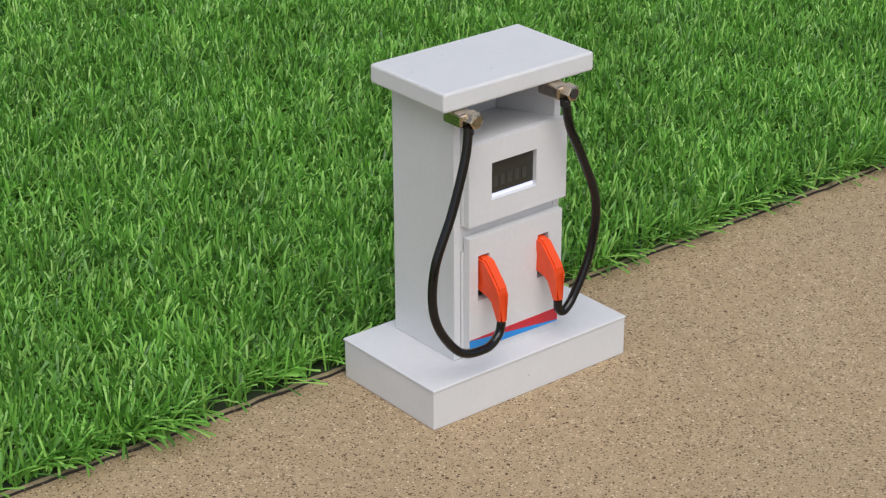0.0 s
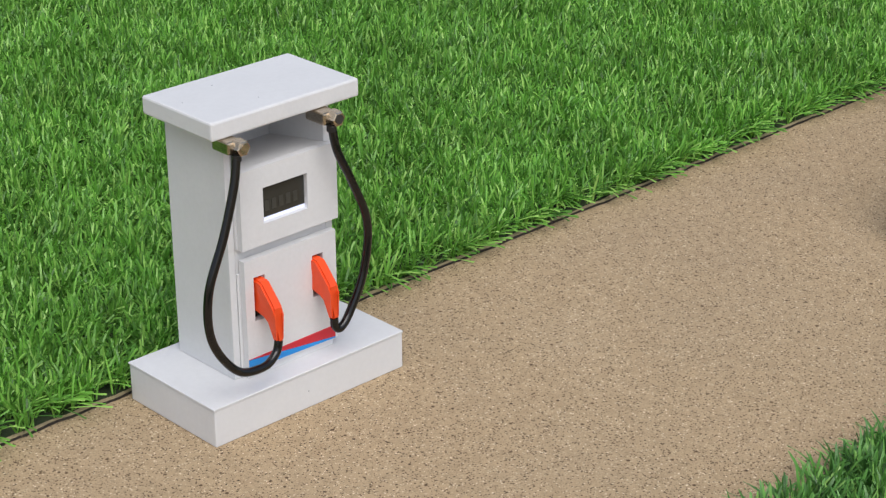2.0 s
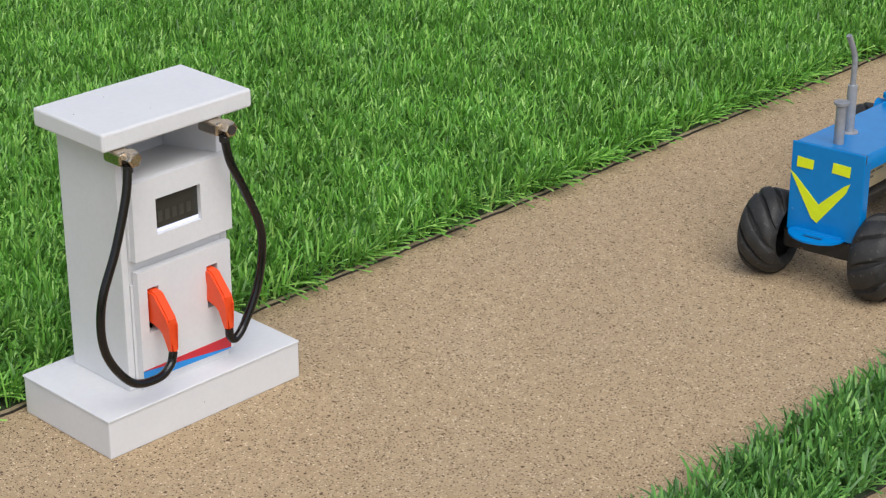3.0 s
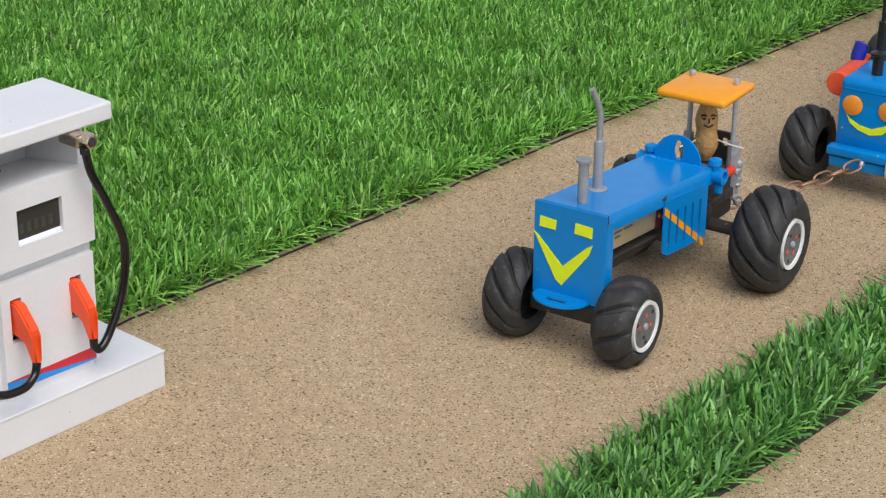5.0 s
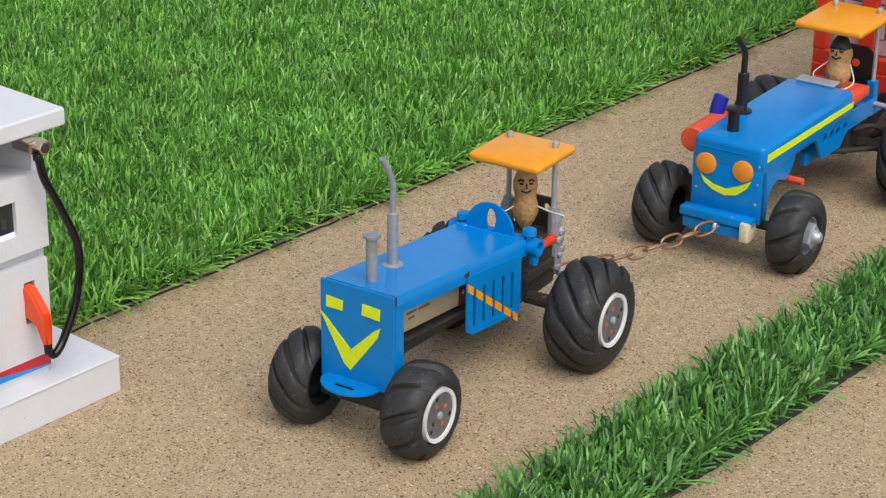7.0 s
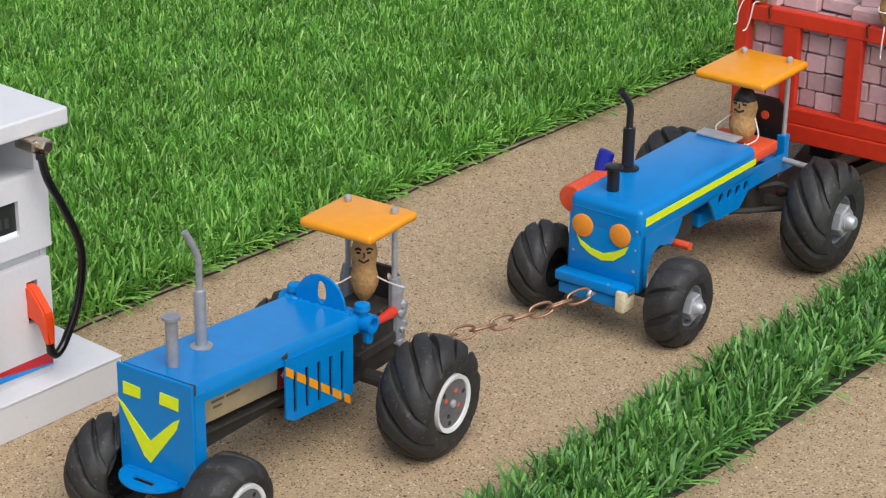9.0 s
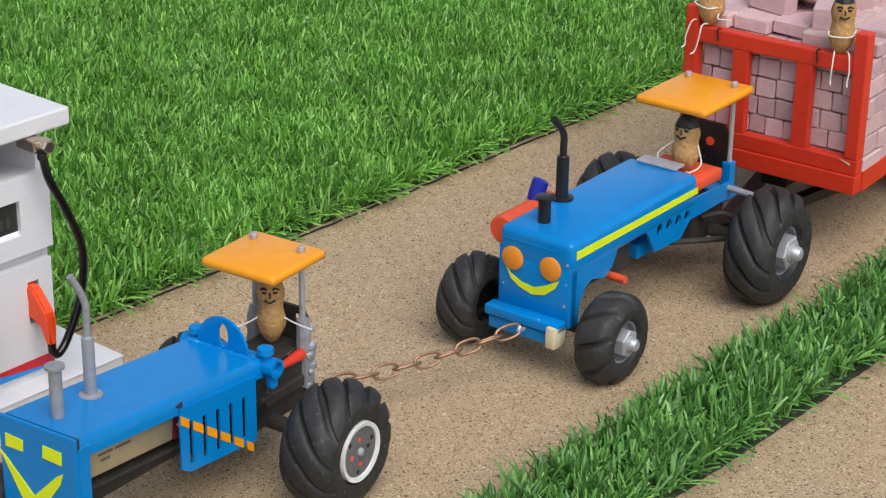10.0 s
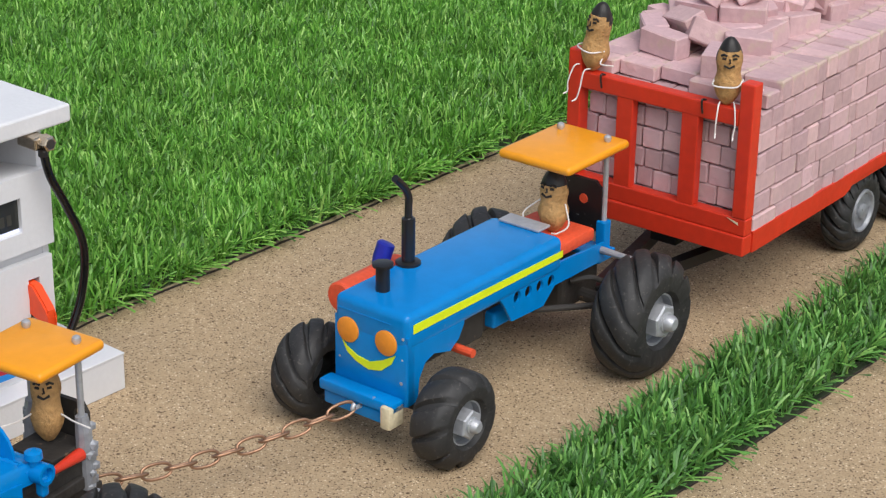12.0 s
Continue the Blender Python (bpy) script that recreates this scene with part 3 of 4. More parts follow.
        part("axle_end", spin(B(), [(o * 0.9, 0.0062 * k), (o * 1.12, 0.0062 * k), (o * 1.14, 0.0054 * k), (o * 1.34, 0.0048 * k), (o * 1.44, 0.0034 * k), (o * 1.46, 0.0010)], "y", 14), STEEL, w, "domed steel cap nut", smooth=True)
    return w


def canopy(parent, x0, x1, half, top, thick, bolt_x, bolt_y):
    roof = part("canopy", box(B(), x0, x1, -half, half, top - thick, top, thick * 0.42, segments=3), AMBER, parent, "amber painted wooden sun canopy", smooth=True)
    for y in (-bolt_y, bolt_y):
        part("canopy_bolt", spin(B(), [(top - 0.001, 0.0016), (top + 0.0022, 0.0030), (top + 0.0042, 0.0026), (top + 0.0052, 0.0012)], "z", 12, (bolt_x, y, 0)), STEEL, roof, smooth=True)
    return roof


def stacks(parent, ax, ay, z0, z1, z2, tip, mat, r, px, py, pz0, pz1):
    q = r / 0.0043
    st = part("exhaust", tube(B(), [(ax, ay, z0), (ax, ay, z1), (ax, ay, z1 + 0.0003), (ax, ay, z1 + 0.0008)] , [r, r, r * 0.7, r * 0.62], 14), mat, parent, smooth=True)
    part("exhaust_tip", tube(B(), curve_points(((ax, ay, z1), (ax, ay, (z1 + z2) / 2), (ax, ay, z2), ((ax * 2 + tip[0]) / 3, (ay * 2 + tip[1]) / 3, z2 + 0.3 * (tip[2] - z2) + 0.003), tip), 4), r * 0.58, 10), mat, st, smooth=True)
    part("exhaust_flange", spin(B(), [(z0 - 0.001, r * 1.9), (z0 + 0.0014, r * 1.9), (z0 + 0.0022, r * 1.2)], "z", 18, (ax, ay, 0)), mat, st, smooth=True)
    inlet = part("air_intake", tube(B(), [(px, py, pz0), (px, py, pz1)], 0.0044 * q, 16), mat, parent, smooth=True)
    part("intake_cap", spin(B(), [(pz1 - 0.0015, 0.0046 * q), (pz1 - 0.0005, 0.0066 * q), (pz1 + 0.0014, 0.0066 * q), (pz1 + 0.0018, 0.0050 * q)], "z", 20, (px, py, 0)), mat, inlet, smooth=True)


def chevron(points, lo, hi):
    return slab(B(), points, "x", lo, hi)


# ---- leading tractor ----
def leading_tractor():
    t = tagged(hull("toy_tractor"), "blue metal toy tractor with yellow angular face and amber canopy", "toy tractor", group="toy tractors")
    # folded sheet hood, sloping down to the back
    L, hw, zf, zr = -0.176, 0.0295, 0.1150, 0.0960
    bm = B()
    prof = [(-hw, -0.0135), (-hw, -0.002), (-hw + 0.0015, 0.0), (hw - 0.0015, 0.0), (hw, -0.002), (hw, -0.0135)]
    ins = [(-hw + 0.001, -0.0135), (-hw + 0.001, -0.002), (hw - 0.001, -0.002), (hw - 0.001, -0.0135)]
    rows = []
    for x in (-0.004, L * 0.5, L):
        z = zf + (zr - zf) * x / L
        rows.append([bm.verts.new((x, y, z + d)) for y, d in prof + ins[::-1]])
    for a, b in zip(rows, rows[1:]):
        for k in range(len(a)):
            bm.faces.new((a[k], a[(k + 1) % len(a)], b[(k + 1) % len(a)], b[k]))
    bm.faces.new(rows[0]), bm.faces.new(rows[-1][::-1])
    hood = part("hood", bm, BLUE, t, smooth=True)
    face = part("face_plate", box(B(), -0.0022, 0.0, -0.0302, 0.0302, 0.0420, zf + 0.0004, 0.0008), BLUE, t)
    part("face_flange", box(B(), -0.012, -0.0022, 0.0285, 0.0302, 0.0440, 0.1080, 0.0005), BLUE, t)
    for pts in ([(-0.0250, 0.0955), (-0.0115, 0.0955), (-0.0110, 0.1030), (-0.0248, 0.1040)], [(0.0042, 0.0965), (0.0190, 0.0955), (0.0194, 0.1040), (0.0050, 0.1048)]):
        part("eye", chevron(pts, 0.0001, 0.0007), YELLOW, face, "fluorescent yellow rectangle")
    part("mouth", chevron([(-0.0300, 0.0912), (-0.0255, 0.0880), (-0.0048, 0.0680), (0.0145, 0.0870), (0.0198, 0.0905), (0.0170, 0.0820), (-0.0050, 0.0525), (-0.0100, 0.0560)], 0.0001, 0.0007), YELLOW, face, "fluorescent yellow V-shaped mouth")
    # slotted lip at the foot of the face
    out = [(0.0, -0.027)] + [(0.0 + 0.0195 * math.sin(a), -0.004 - 0.023 * math.cos(a)) for a in np.linspace(0.15, math.pi - 0.15, 14)] + [(0.0, 0.019)]
    lip = part("front_lip", holed(out, [[(0.0065, -0.0125), (0.0110, -0.0125), (0.0110, 0.0040), (0.0065, 0.0040)]], "z", 0.0425, 0.0440), BLUE, t)
    part("weld", tube(B(), [(0.0005, -0.024, 0.0443), (0.0008, 0.017, 0.0443)], 0.0013, 6), BLUE, lip)
    stacks(t, -0.0565, -0.009, 0.1085, 0.1480, 0.1690, (-0.0480, -0.0120, 0.1900), GREY, 0.0039, -0.0195, -0.001, 0.1115, 0.1455)
    # the hood isn't cut: a dark wedge draws the shade in the notch
    part("hood_notch_shade", slab(B(), [(-0.0880, 0.0985), (-0.0950, 0.0940), (-0.0945, 0.1000)], "y", 0.0290, 0.0300), CHASSIS, hood, "dark wedge painted as the shade in a cut of the hood's edge")
    # solid dark strip, its colour in place of the corner gap's shade
    part("hood_seam_shade", box(B(), -0.0042, -0.0020, 0.0250, 0.0300, 0.1020, 0.1148, 0.0003), CHASSIS, hood, "dark strip painted as the shade in the gap at the folded corner")
    for k, (y, c) in enumerate(((0.012, SEAT_RED), (0.004, BLACK), (-0.008, BLACK))):
        part("wire", tube(B(), curve_points([(-0.096, y, 0.0800), (-0.112, y + 0.008, 0.0740 - 0.003 * k), (-0.130, y + 0.004, 0.0720), (-0.150, y, 0.0690)], 5), 0.0011, 6), c, t, smooth=True)
    # battery, wires and chassis beneath the hood
    bat = part("battery", box(B(), -0.0860, -0.006, -0.016, 0.0225, 0.0800, 0.1000, 0.0015, m=Matrix.Rotation(radians(-5.5), 4, "Y")), GOLD, t, "flat gold-wrapped battery pack", smooth=True)
    part("battery_cap", box(B(), -0.0960, -0.0862, -0.016, 0.0225, 0.0795, 0.0995, 0.001, m=Matrix.Rotation(radians(-5.5), 4, "Y")), MAROON, t)
    bm = B()
    for i, (a, b) in enumerate(((-0.030, -0.018), (-0.046, -0.0325), (-0.028, -0.020))):
        box(bm, a, b, 0.0225, 0.0228, 0.0925 - (0.004 if i == 2 else 0), 0.0940 - (0.004 if i == 2 else 0), m=Matrix.Rotation(radians(-5.5), 4, "Y"))
    part("battery_bars", bm, PRINT, bat)
    for a, b, c, d in ((-0.0925, -0.0885, 0.0893, 0.0901), (-0.0909, -0.0901, 0.0877, 0.0917)):
        part("plus_bar", box(B(), a, b, 0.0225, 0.0228, c, d, m=Matrix.Rotation(radians(-5.5), 4, "Y")), STRING, bat)
    part("chassis_rail", box(B(), -0.170, -0.004, -0.012, 0.012, 0.0540, 0.0640, 0.001, m=Matrix.Rotation(radians(-2), 4, "Y")), CHASSIS, t)
    part("tray", box(B(), -0.100, -0.008, -0.018, 0.0215, 0.0715, 0.0735, 0.0005, m=Matrix.Rotation(radians(-5.5), 4, "Y")), CHASSIS, t)
    part("peg", box(B(), -0.016, -0.011, 0.008, 0.014, 0.058, 0.074), SEAT_RED, t)
    part("front_axle", box(B(), -0.018, -0.002, -0.034, 0.034, 0.0250, 0.0410, 0.003), CHASSIS, t)
    part("gearbox", box(B(), -0.232, -0.140, -0.0225, 0.0225, 0.0380, 0.0760, 0.004), CHASSIS, t)
    part("rear_axle", tube(B(), [(-0.194, -0.045, 0.0405), (-0.191, 0.066, 0.0415)], 0.0055, 12), CHASSIS, t)
    part("axle_arm", box(B(), -0.222, -0.140, 0.0225, 0.0270, 0.0560, 0.0640, 0.001, m=None), CHASSIS, t)
    part("arm_boss", spin(B(), [(0.0270, 0.0060), (0.0300, 0.0055), (0.0300, 0.002)], "y", 16, (-0.172, 0, 0.0600)), BLACK, t)
    # slotted side plates
    for side in (1, -1):
        y0, y1 = (0.0296, 0.0310) if side > 0 else (-0.0310, -0.0296)
        gx, slope = (-0.0910, -0.1650), 0.115
        bm = B()
        pierced(bm, gx[1], gx[0], 0.0500, 0.0960, y0, y1, [(gx[0] - 0.0115 - i * 0.0130, gx[0] - 0.0078 - i * 0.0130, 0.0560, 0.0850) for i in range(5)])
        for v in bm.verts:
            v.co.z += (v.co.x - gx[0]) * slope + (0.004 if v.co.z < 0.053 and abs(v.co.x - gx[0]) < 1e-4 else 0)
        plate = part("side_grille", bm, BLUE, t, "blue slotted side plate with an orange stripe")
        if side > 0:
            bm = B()
            for i in range(6):
                a = gx[0] - (0 if i == 0 else 0.0115 + (i - 1) * 0.013)
                b = gx[0] - 0.0078 - i * 0.013 if i < 5 else gx[0] - 0.0700
                drop = lambda q: 0.0885 - (gx[0] - q) * 0.72
                slab(bm, [(a, drop(a) - 0.0032), (b, drop(b) - 0.0032), (b, drop(b) + 0.0032), (a, drop(a) + 0.0032)], "y", y1, y1 + 0.0004)
            part("stripe", bm, AMBER, plate, "orange painted stripe")
    # arched bracket with a slot, screws and cross tube
    arch = [(-0.0300, 0.0920), (-0.0255, 0.0975)] + [(-0.0205 * math.cos(a), 0.0975 + 0.0215 * math.sin(a)) for a in np.linspace(0, math.pi, 12)] + [(0.0255, 0.0975), (0.0300, 0.0920)]
    ar = part("bracket", holed(arch, [oval(0.001, 0.1065, 0.0042, 0.0085)], "x", -0.1720, -0.1700), BLUE, t, "blue arched bracket with rough welds")
    g = np.random.default_rng(5)
    bead = [(-0.1690 + float(g.uniform(-0.0006, 0.0006)), -0.0275 + 0.055 * k / 24, 0.0958) for k in range(25)]
    part("weld", tube(B(), bead, [float(g.uniform(0.0014, 0.0027)) for _ in bead], 8), BLUE, ar, smooth=True)
    part("cross_tube", spin(B(), [(-0.038, 0.0045), (-0.038, 0.0068), (0.038, 0.0068), (0.038, 0.0045), (0.034, 0.0044)], "y", 16, (-0.1790, 0, 0.0890)), BLUE, t, smooth=True)
    for y in (-0.0265, 0.0300):
        sc = part("screw", spin(B(), [(0.0900, 0.0030), (0.0985, 0.0030), (0.0990, 0.0056), (0.1030, 0.0052), (0.1040, 0.003)], "z", 14, (-0.1770, y, 0)), BLUE, t, smooth=True)
    part("lug", box(B(), -0.182, -0.176, 0.030, 0.0365, 0.0740, 0.0880, 0.002), BLUE, t)
    part("red_rod", tube(B(), [(-0.196, 0.0265, 0.0800), (-0.224, 0.0225, 0.0770)], [0.0022, 0.0042], 12), RED, t, "red painted rod")
    canopy(t, -0.2440, -0.1865, 0.0300, 0.1480, 0.0070, -0.2300, 0.0198)
    for y in (-0.0198, 0.0198):
        post = part("canopy_post", tube(B(), [(-0.2300, y, 0.0850), (-0.2300, y, 0.1420)], 0.0021, 12), STEEL, t, smooth=True)
        part("post_socket", tube(B(), [(-0.2300, y * 1.05, 0.0520), (-0.2300, y * 1.05, 0.0900), (-0.2300, y, 0.1000)], [0.0058, 0.0052, 0.0040], 10), GREY, t, "rough grey metal socket")
    bm = B()
    g = np.random.default_rng(9)
    for y in (-0.0198, 0.0198):
        for k in range(14):
            bmesh.ops.create_icosphere(bm, subdivisions=1, radius=float(g.uniform(0.0026, 0.0046)), matrix=Matrix.Translation((-0.2320 + float(g.uniform(-0.004, 0.004)), y * 1.22 + float(g.uniform(-0.003, 0.003)), float(g.uniform(0.046, 0.096)))))
    part("weld_lump", bm, GREY, t, "lumpy grey weld", smooth=True)["kind"] = "stuff"
    part("seat_back", holed([(-0.015, 0.066), (0.015, 0.066), (0.016, 0.096), (0.012, 0.102), (-0.012, 0.102), (-0.016, 0.096)], [oval(0.0085, 0.0935, 0.0032, 0.0040)], "x", -0.2420, -0.2390), CHASSIS, t, "dark metal seat back")
    part("seat", box(B(), -0.237, -0.205, -0.017, 0.017, 0.0740, 0.0790, 0.001), CHASSIS, t)
    part("hitch", box(B(), -0.256, -0.228, -0.004, 0.010, 0.0330, 0.0400, 0.001), CHASSIS, t)
    ws = []
    for name, x, y, z, r, wd, rim, lugs, phase, slant in (("front_wheel", -0.0100, 0.0455, 0.0325, 0.0335, 0.033, 0.0190, 9, 20, -0.22), ("front_wheel", -0.0100, -0.0480, 0.0325, 0.0335, 0.033, 0.0190, 10, 70, 0.5),
                                                  ("rear_wheel", -0.1910, 0.0750, 0.0410, 0.0420, 0.042, 0.0200, 11, 0, 0.5), ("rear_wheel", -0.1950, -0.0500, 0.0400, 0.0410, 0.036, 0.0200, 11, 40, 0.5)):
        ws.append((wheel(t, name, x, y, z, r, wd, rim, lugs, "plate", slant), (x, y, z), r, phase))
    return t, ws


# ---- second tractor ----
def towed_tractor():
    t = tagged(hull("toy_tractor"), "blue painted toy tractor with orange eyes, yellow smile and amber canopy", "toy tractor", group="toy tractors")
    hw, zt, L = 0.0322, 0.1060, -0.1780
    hood = part("hood", box(B(), L, 0.0, -hw, hw, 0.0790, zt, 0.0055, segments=4), BLUE, t, smooth=True)
    # cheeks reach down in front of the wheel arches
    for side in (1, -1):
        y0, y1 = (0.0290, 0.0318) if side > 0 else (-0.0318, -0.0290)
        arc = [(-0.0010, 0.0400), (-0.0120, 0.0400), (-0.0135, 0.0560), (-0.0200, 0.0660), (-0.0290, 0.0690), (-0.0400, 0.0660), (-0.0470, 0.0640), (-0.0560, 0.0700), (-0.0620, 0.0795), (-0.0620, 0.0900), (-0.0010, 0.0900)]
        part("side_cheek", slab(B(), arc, "y", y0, y1), BLUE, t)
        low = [(-0.1000, 0.0860), (-0.1080, 0.0760), (-0.1180, 0.0600), (-0.1560, 0.0585), (-0.1700, 0.0700), (-0.2330, 0.0690), (-0.2330, 0.0830), (-0.1790, 0.0860)]
        part("side_rail", holed(low, [oval(-0.1235 - i * 0.0137, 0.0770 - 0.0006 * i, 0.0042, 0.0046) for i in range(4)], "y", y0, y1 - 0.0005 if side > 0 else y1), BLUE, t, "blue rail with four round holes")
        part("yellow_stripe", slab(B(), [(-0.0060, 0.0920), (-0.1765, 0.0905), (-0.1765, 0.0955), (-0.0060, 0.0985)], "y", side * 0.03225, side * 0.0327), YELLOW, hood, "fluorescent yellow stripe")
        part("link_bar", tube(B(), [(-0.150, side * 0.026, 0.0560), (-0.215, side * 0.060, 0.0480)], 0.0024, 10), CHASSIS, t)
        part("stay", tube(B(), [(-0.228, side * 0.026, 0.0790), (-0.232, side * 0.058, 0.0760)], 0.0026, 10), GREY, t)
    face = part("face_plate", box(B(), -0.0105, 0.0, -0.0318, 0.0318, 0.0380, 0.0860, 0.0022), BLUE, t, smooth=True)
    part("face_seam", box(B(), -0.001, 0.0006, -0.0280, 0.0180, 0.0964, 0.0972, 0.0003), BLUE, t)
    for y in (-0.0188, 0.0145):
        part("eye", spin(B(), [(0.0, 0.0090), (0.0014, 0.0092), (0.0020, 0.0084)], "x", 28, (0, y, 0.0825)), EYE_ORANGE, face, "round orange eye", smooth=True)
    part("mouth", chevron([(-0.0245, 0.0745), (-0.0205, 0.0700), (-0.0110, 0.0655), (0.0, 0.0640), (0.0110, 0.0685), (0.0225, 0.0755), (0.0190, 0.0680), (0.0100, 0.0605), (-0.0010, 0.0580), (-0.0120, 0.0610), (-0.0200, 0.0660)], 0.0001, 0.0008), YELLOW, face, "fluorescent yellow smile")
    for y, z, r in ((0.0285, 0.0890, 0.0011), (0.0270, 0.0560, 0.0014), (-0.0270, 0.0600, 0.0009), (0.0280, 0.0735, 0.0008)):
        part("paint_chip", spin(B(), [(0.0, r), (0.0003, r * 0.9)], "x", 7, (0, y, z)), STEEL, face, "pale chip in the paint")
    bump = part("bumper", box(B(), 0.0, 0.0130, -0.0350, 0.0300, 0.0375, 0.0455, 0.0016), BLUE, t, "worn blue wooden bumper", smooth=True)
    part("bumper_lower", box(B(), 0.0, 0.0100, -0.0330, 0.0290, 0.0265, 0.0360, 0.0014), BLUE, t, smooth=True)
    part("foam_block", box(B(), 0.0, 0.0160, 0.0215, 0.0300, 0.0270, 0.0440, 0.0016), CREAM, bump, "rough cream block", smooth=True)
    part("tow_hook", tube(B(), curve_points([(0.0020, 0, 0.0345), (0.0160, 0, 0.0350), (0.0195, 0.001, 0.0365), (0.0175, 0.001, 0.0395)], 4), 0.0016, 8), STEEL, bump)
    stacks(t, -0.0690, -0.0236, 0.1062, 0.1400, 0.1560, (-0.0560, -0.0250, 0.1730), BLACK, 0.0048, -0.0235, -0.0085, 0.1050, 0.1245)
    tank = part("side_tank", tube(B(), [(-0.016, -0.0410, 0.0930), (-0.017, -0.0410, 0.0930), (-0.080, -0.0410, 0.0930), (-0.082, -0.0410, 0.0930)], [0.0100, 0.0112, 0.0112, 0.0100], 22), SEAT_RED, t, "orange-red side tank with a blue cap", smooth=True)
    part("tank_cap", tube(B(), [(-0.0620, -0.0430, 0.1020), (-0.0630, -0.0425, 0.1070), (-0.0660, -0.0410, 0.1170), (-0.0663, -0.0408, 0.1178)], [0.0062, 0.0066, 0.0066, 0.0052], 12), COBALT, tank, "cobalt blue plastic cap", smooth=True)
    part("red_peg", tube(B(), [(-0.060, 0.020, 0.0600), (-0.060, 0.0415, 0.0600)], 0.0032, 10), SEAT_RED, t, "orange-red peg")
    part("chassis_rail", box(B(), -0.235, -0.020, -0.012, 0.012, 0.0480, 0.0660, 0.002), CHASSIS, t)
    part("motor_block", box(B(), -0.098, -0.066, -0.020, 0.022, 0.0520, 0.0790, 0.003), CHASSIS, t)
    part("motor", box(B(), -0.150, -0.112, -0.016, 0.020, 0.0520, 0.0640, 0.002), BLUE, t)
    part("front_axle", tube(B(), [(-0.018, -0.045, 0.0325), (-0.018, 0.045, 0.0325)], 0.0042, 12), CHASSIS, t)
    part("gearbox", box(B(), -0.238, -0.190, -0.024, 0.024, 0.0380, 0.0700, 0.004), CHASSIS, t)
    part("rear_axle", tube(B(), [(-0.216, -0.066, 0.0450), (-0.216, 0.066, 0.0450)], 0.0055, 12), CHASSIS, t)
    part("wire_bundle", tube(B(), curve_points([(-0.198, 0.026, 0.062), (-0.206, 0.040, 0.066), (-0.216, 0.046, 0.058), (-0.222, 0.034, 0.050)], 5), 0.0022, 8), CHASSIS, t)
    part("seat", box(B(), -0.2260, -0.1800, -0.0270, 0.0270, 0.0860, 0.0960, 0.0025), SEAT_RED, t, "orange-red foam seat", smooth=True)
    part("dash_plate", box(B(), -0.1850, -0.1700, -0.0210, 0.0150, 0.1062, 0.1082, 0.0006, m=None), STEEL, t, "small shiny metal plate")
    part("seat_back", slab(B(), [(-0.020, 0.084), (0.020, 0.084), (0.020, 0.118), (0.014, 0.124), (-0.014, 0.124), (-0.020, 0.118)], "x", -0.2460, -0.2430), BLACK, t, "black seat back with a red spot")
    part("red_spot", spin(B(), [(-0.2430, 0.0038), (-0.2424, 0.0036)], "x", 14, (0, 0.004, 0.108)), SEAT_RED, t)
    canopy(t, -0.2600, -0.1815, 0.0318, 0.1565, 0.0068, -0.2457, 0.0211)
    for y in (-0.0211, 0.0211):
        part("canopy_post", tube(B(), [(-0.2457, y, 0.0900), (-0.2457, y, 0.1500)], 0.0021, 12), STEEL, t, smooth=True)
        part("post_socket", box(B(), -0.2500, -0.2410, y - 0.004, y + 0.004, 0.0660, 0.0940, 0.001), BLUE, t)
    part("cross_beam", box(B(), -0.250, -0.228, -0.030, 0.030, 0.0660, 0.0730, 0.001), BLUE, t)
    part("hitch", box(B(), -0.262, -0.240, -0.006, 0.006, 0.0400, 0.0480, 0.001), CHASSIS, t)
    ws = []
    for name, x, y, z, r, wd, rim, lugs, phase, slant in (("front_wheel", -0.0190, 0.0565, 0.0325, 0.0340, 0.031, 0.0160, 9, 10, -0.22), ("front_wheel", -0.0150, -0.0640, 0.0325, 0.0340, 0.033, 0.0160, 10, 55, 0.5),
                                                  ("rear_wheel", -0.2145, 0.0775, 0.0450, 0.0460, 0.041, 0.0200, 11, 30, 0.5), ("rear_wheel", -0.2140, -0.0630, 0.0430, 0.0445, 0.048, 0.0200, 11, 0, 0.5)):
        ws.append((wheel(t, name, x, y, z, r, wd, rim, lugs, "nut", slant), (x, y, z), r, phase))
    return t, ws


# ---- trailer ----
TRAILER_L, FAR, NEAR = -0.520, -0.0815, 0.0825


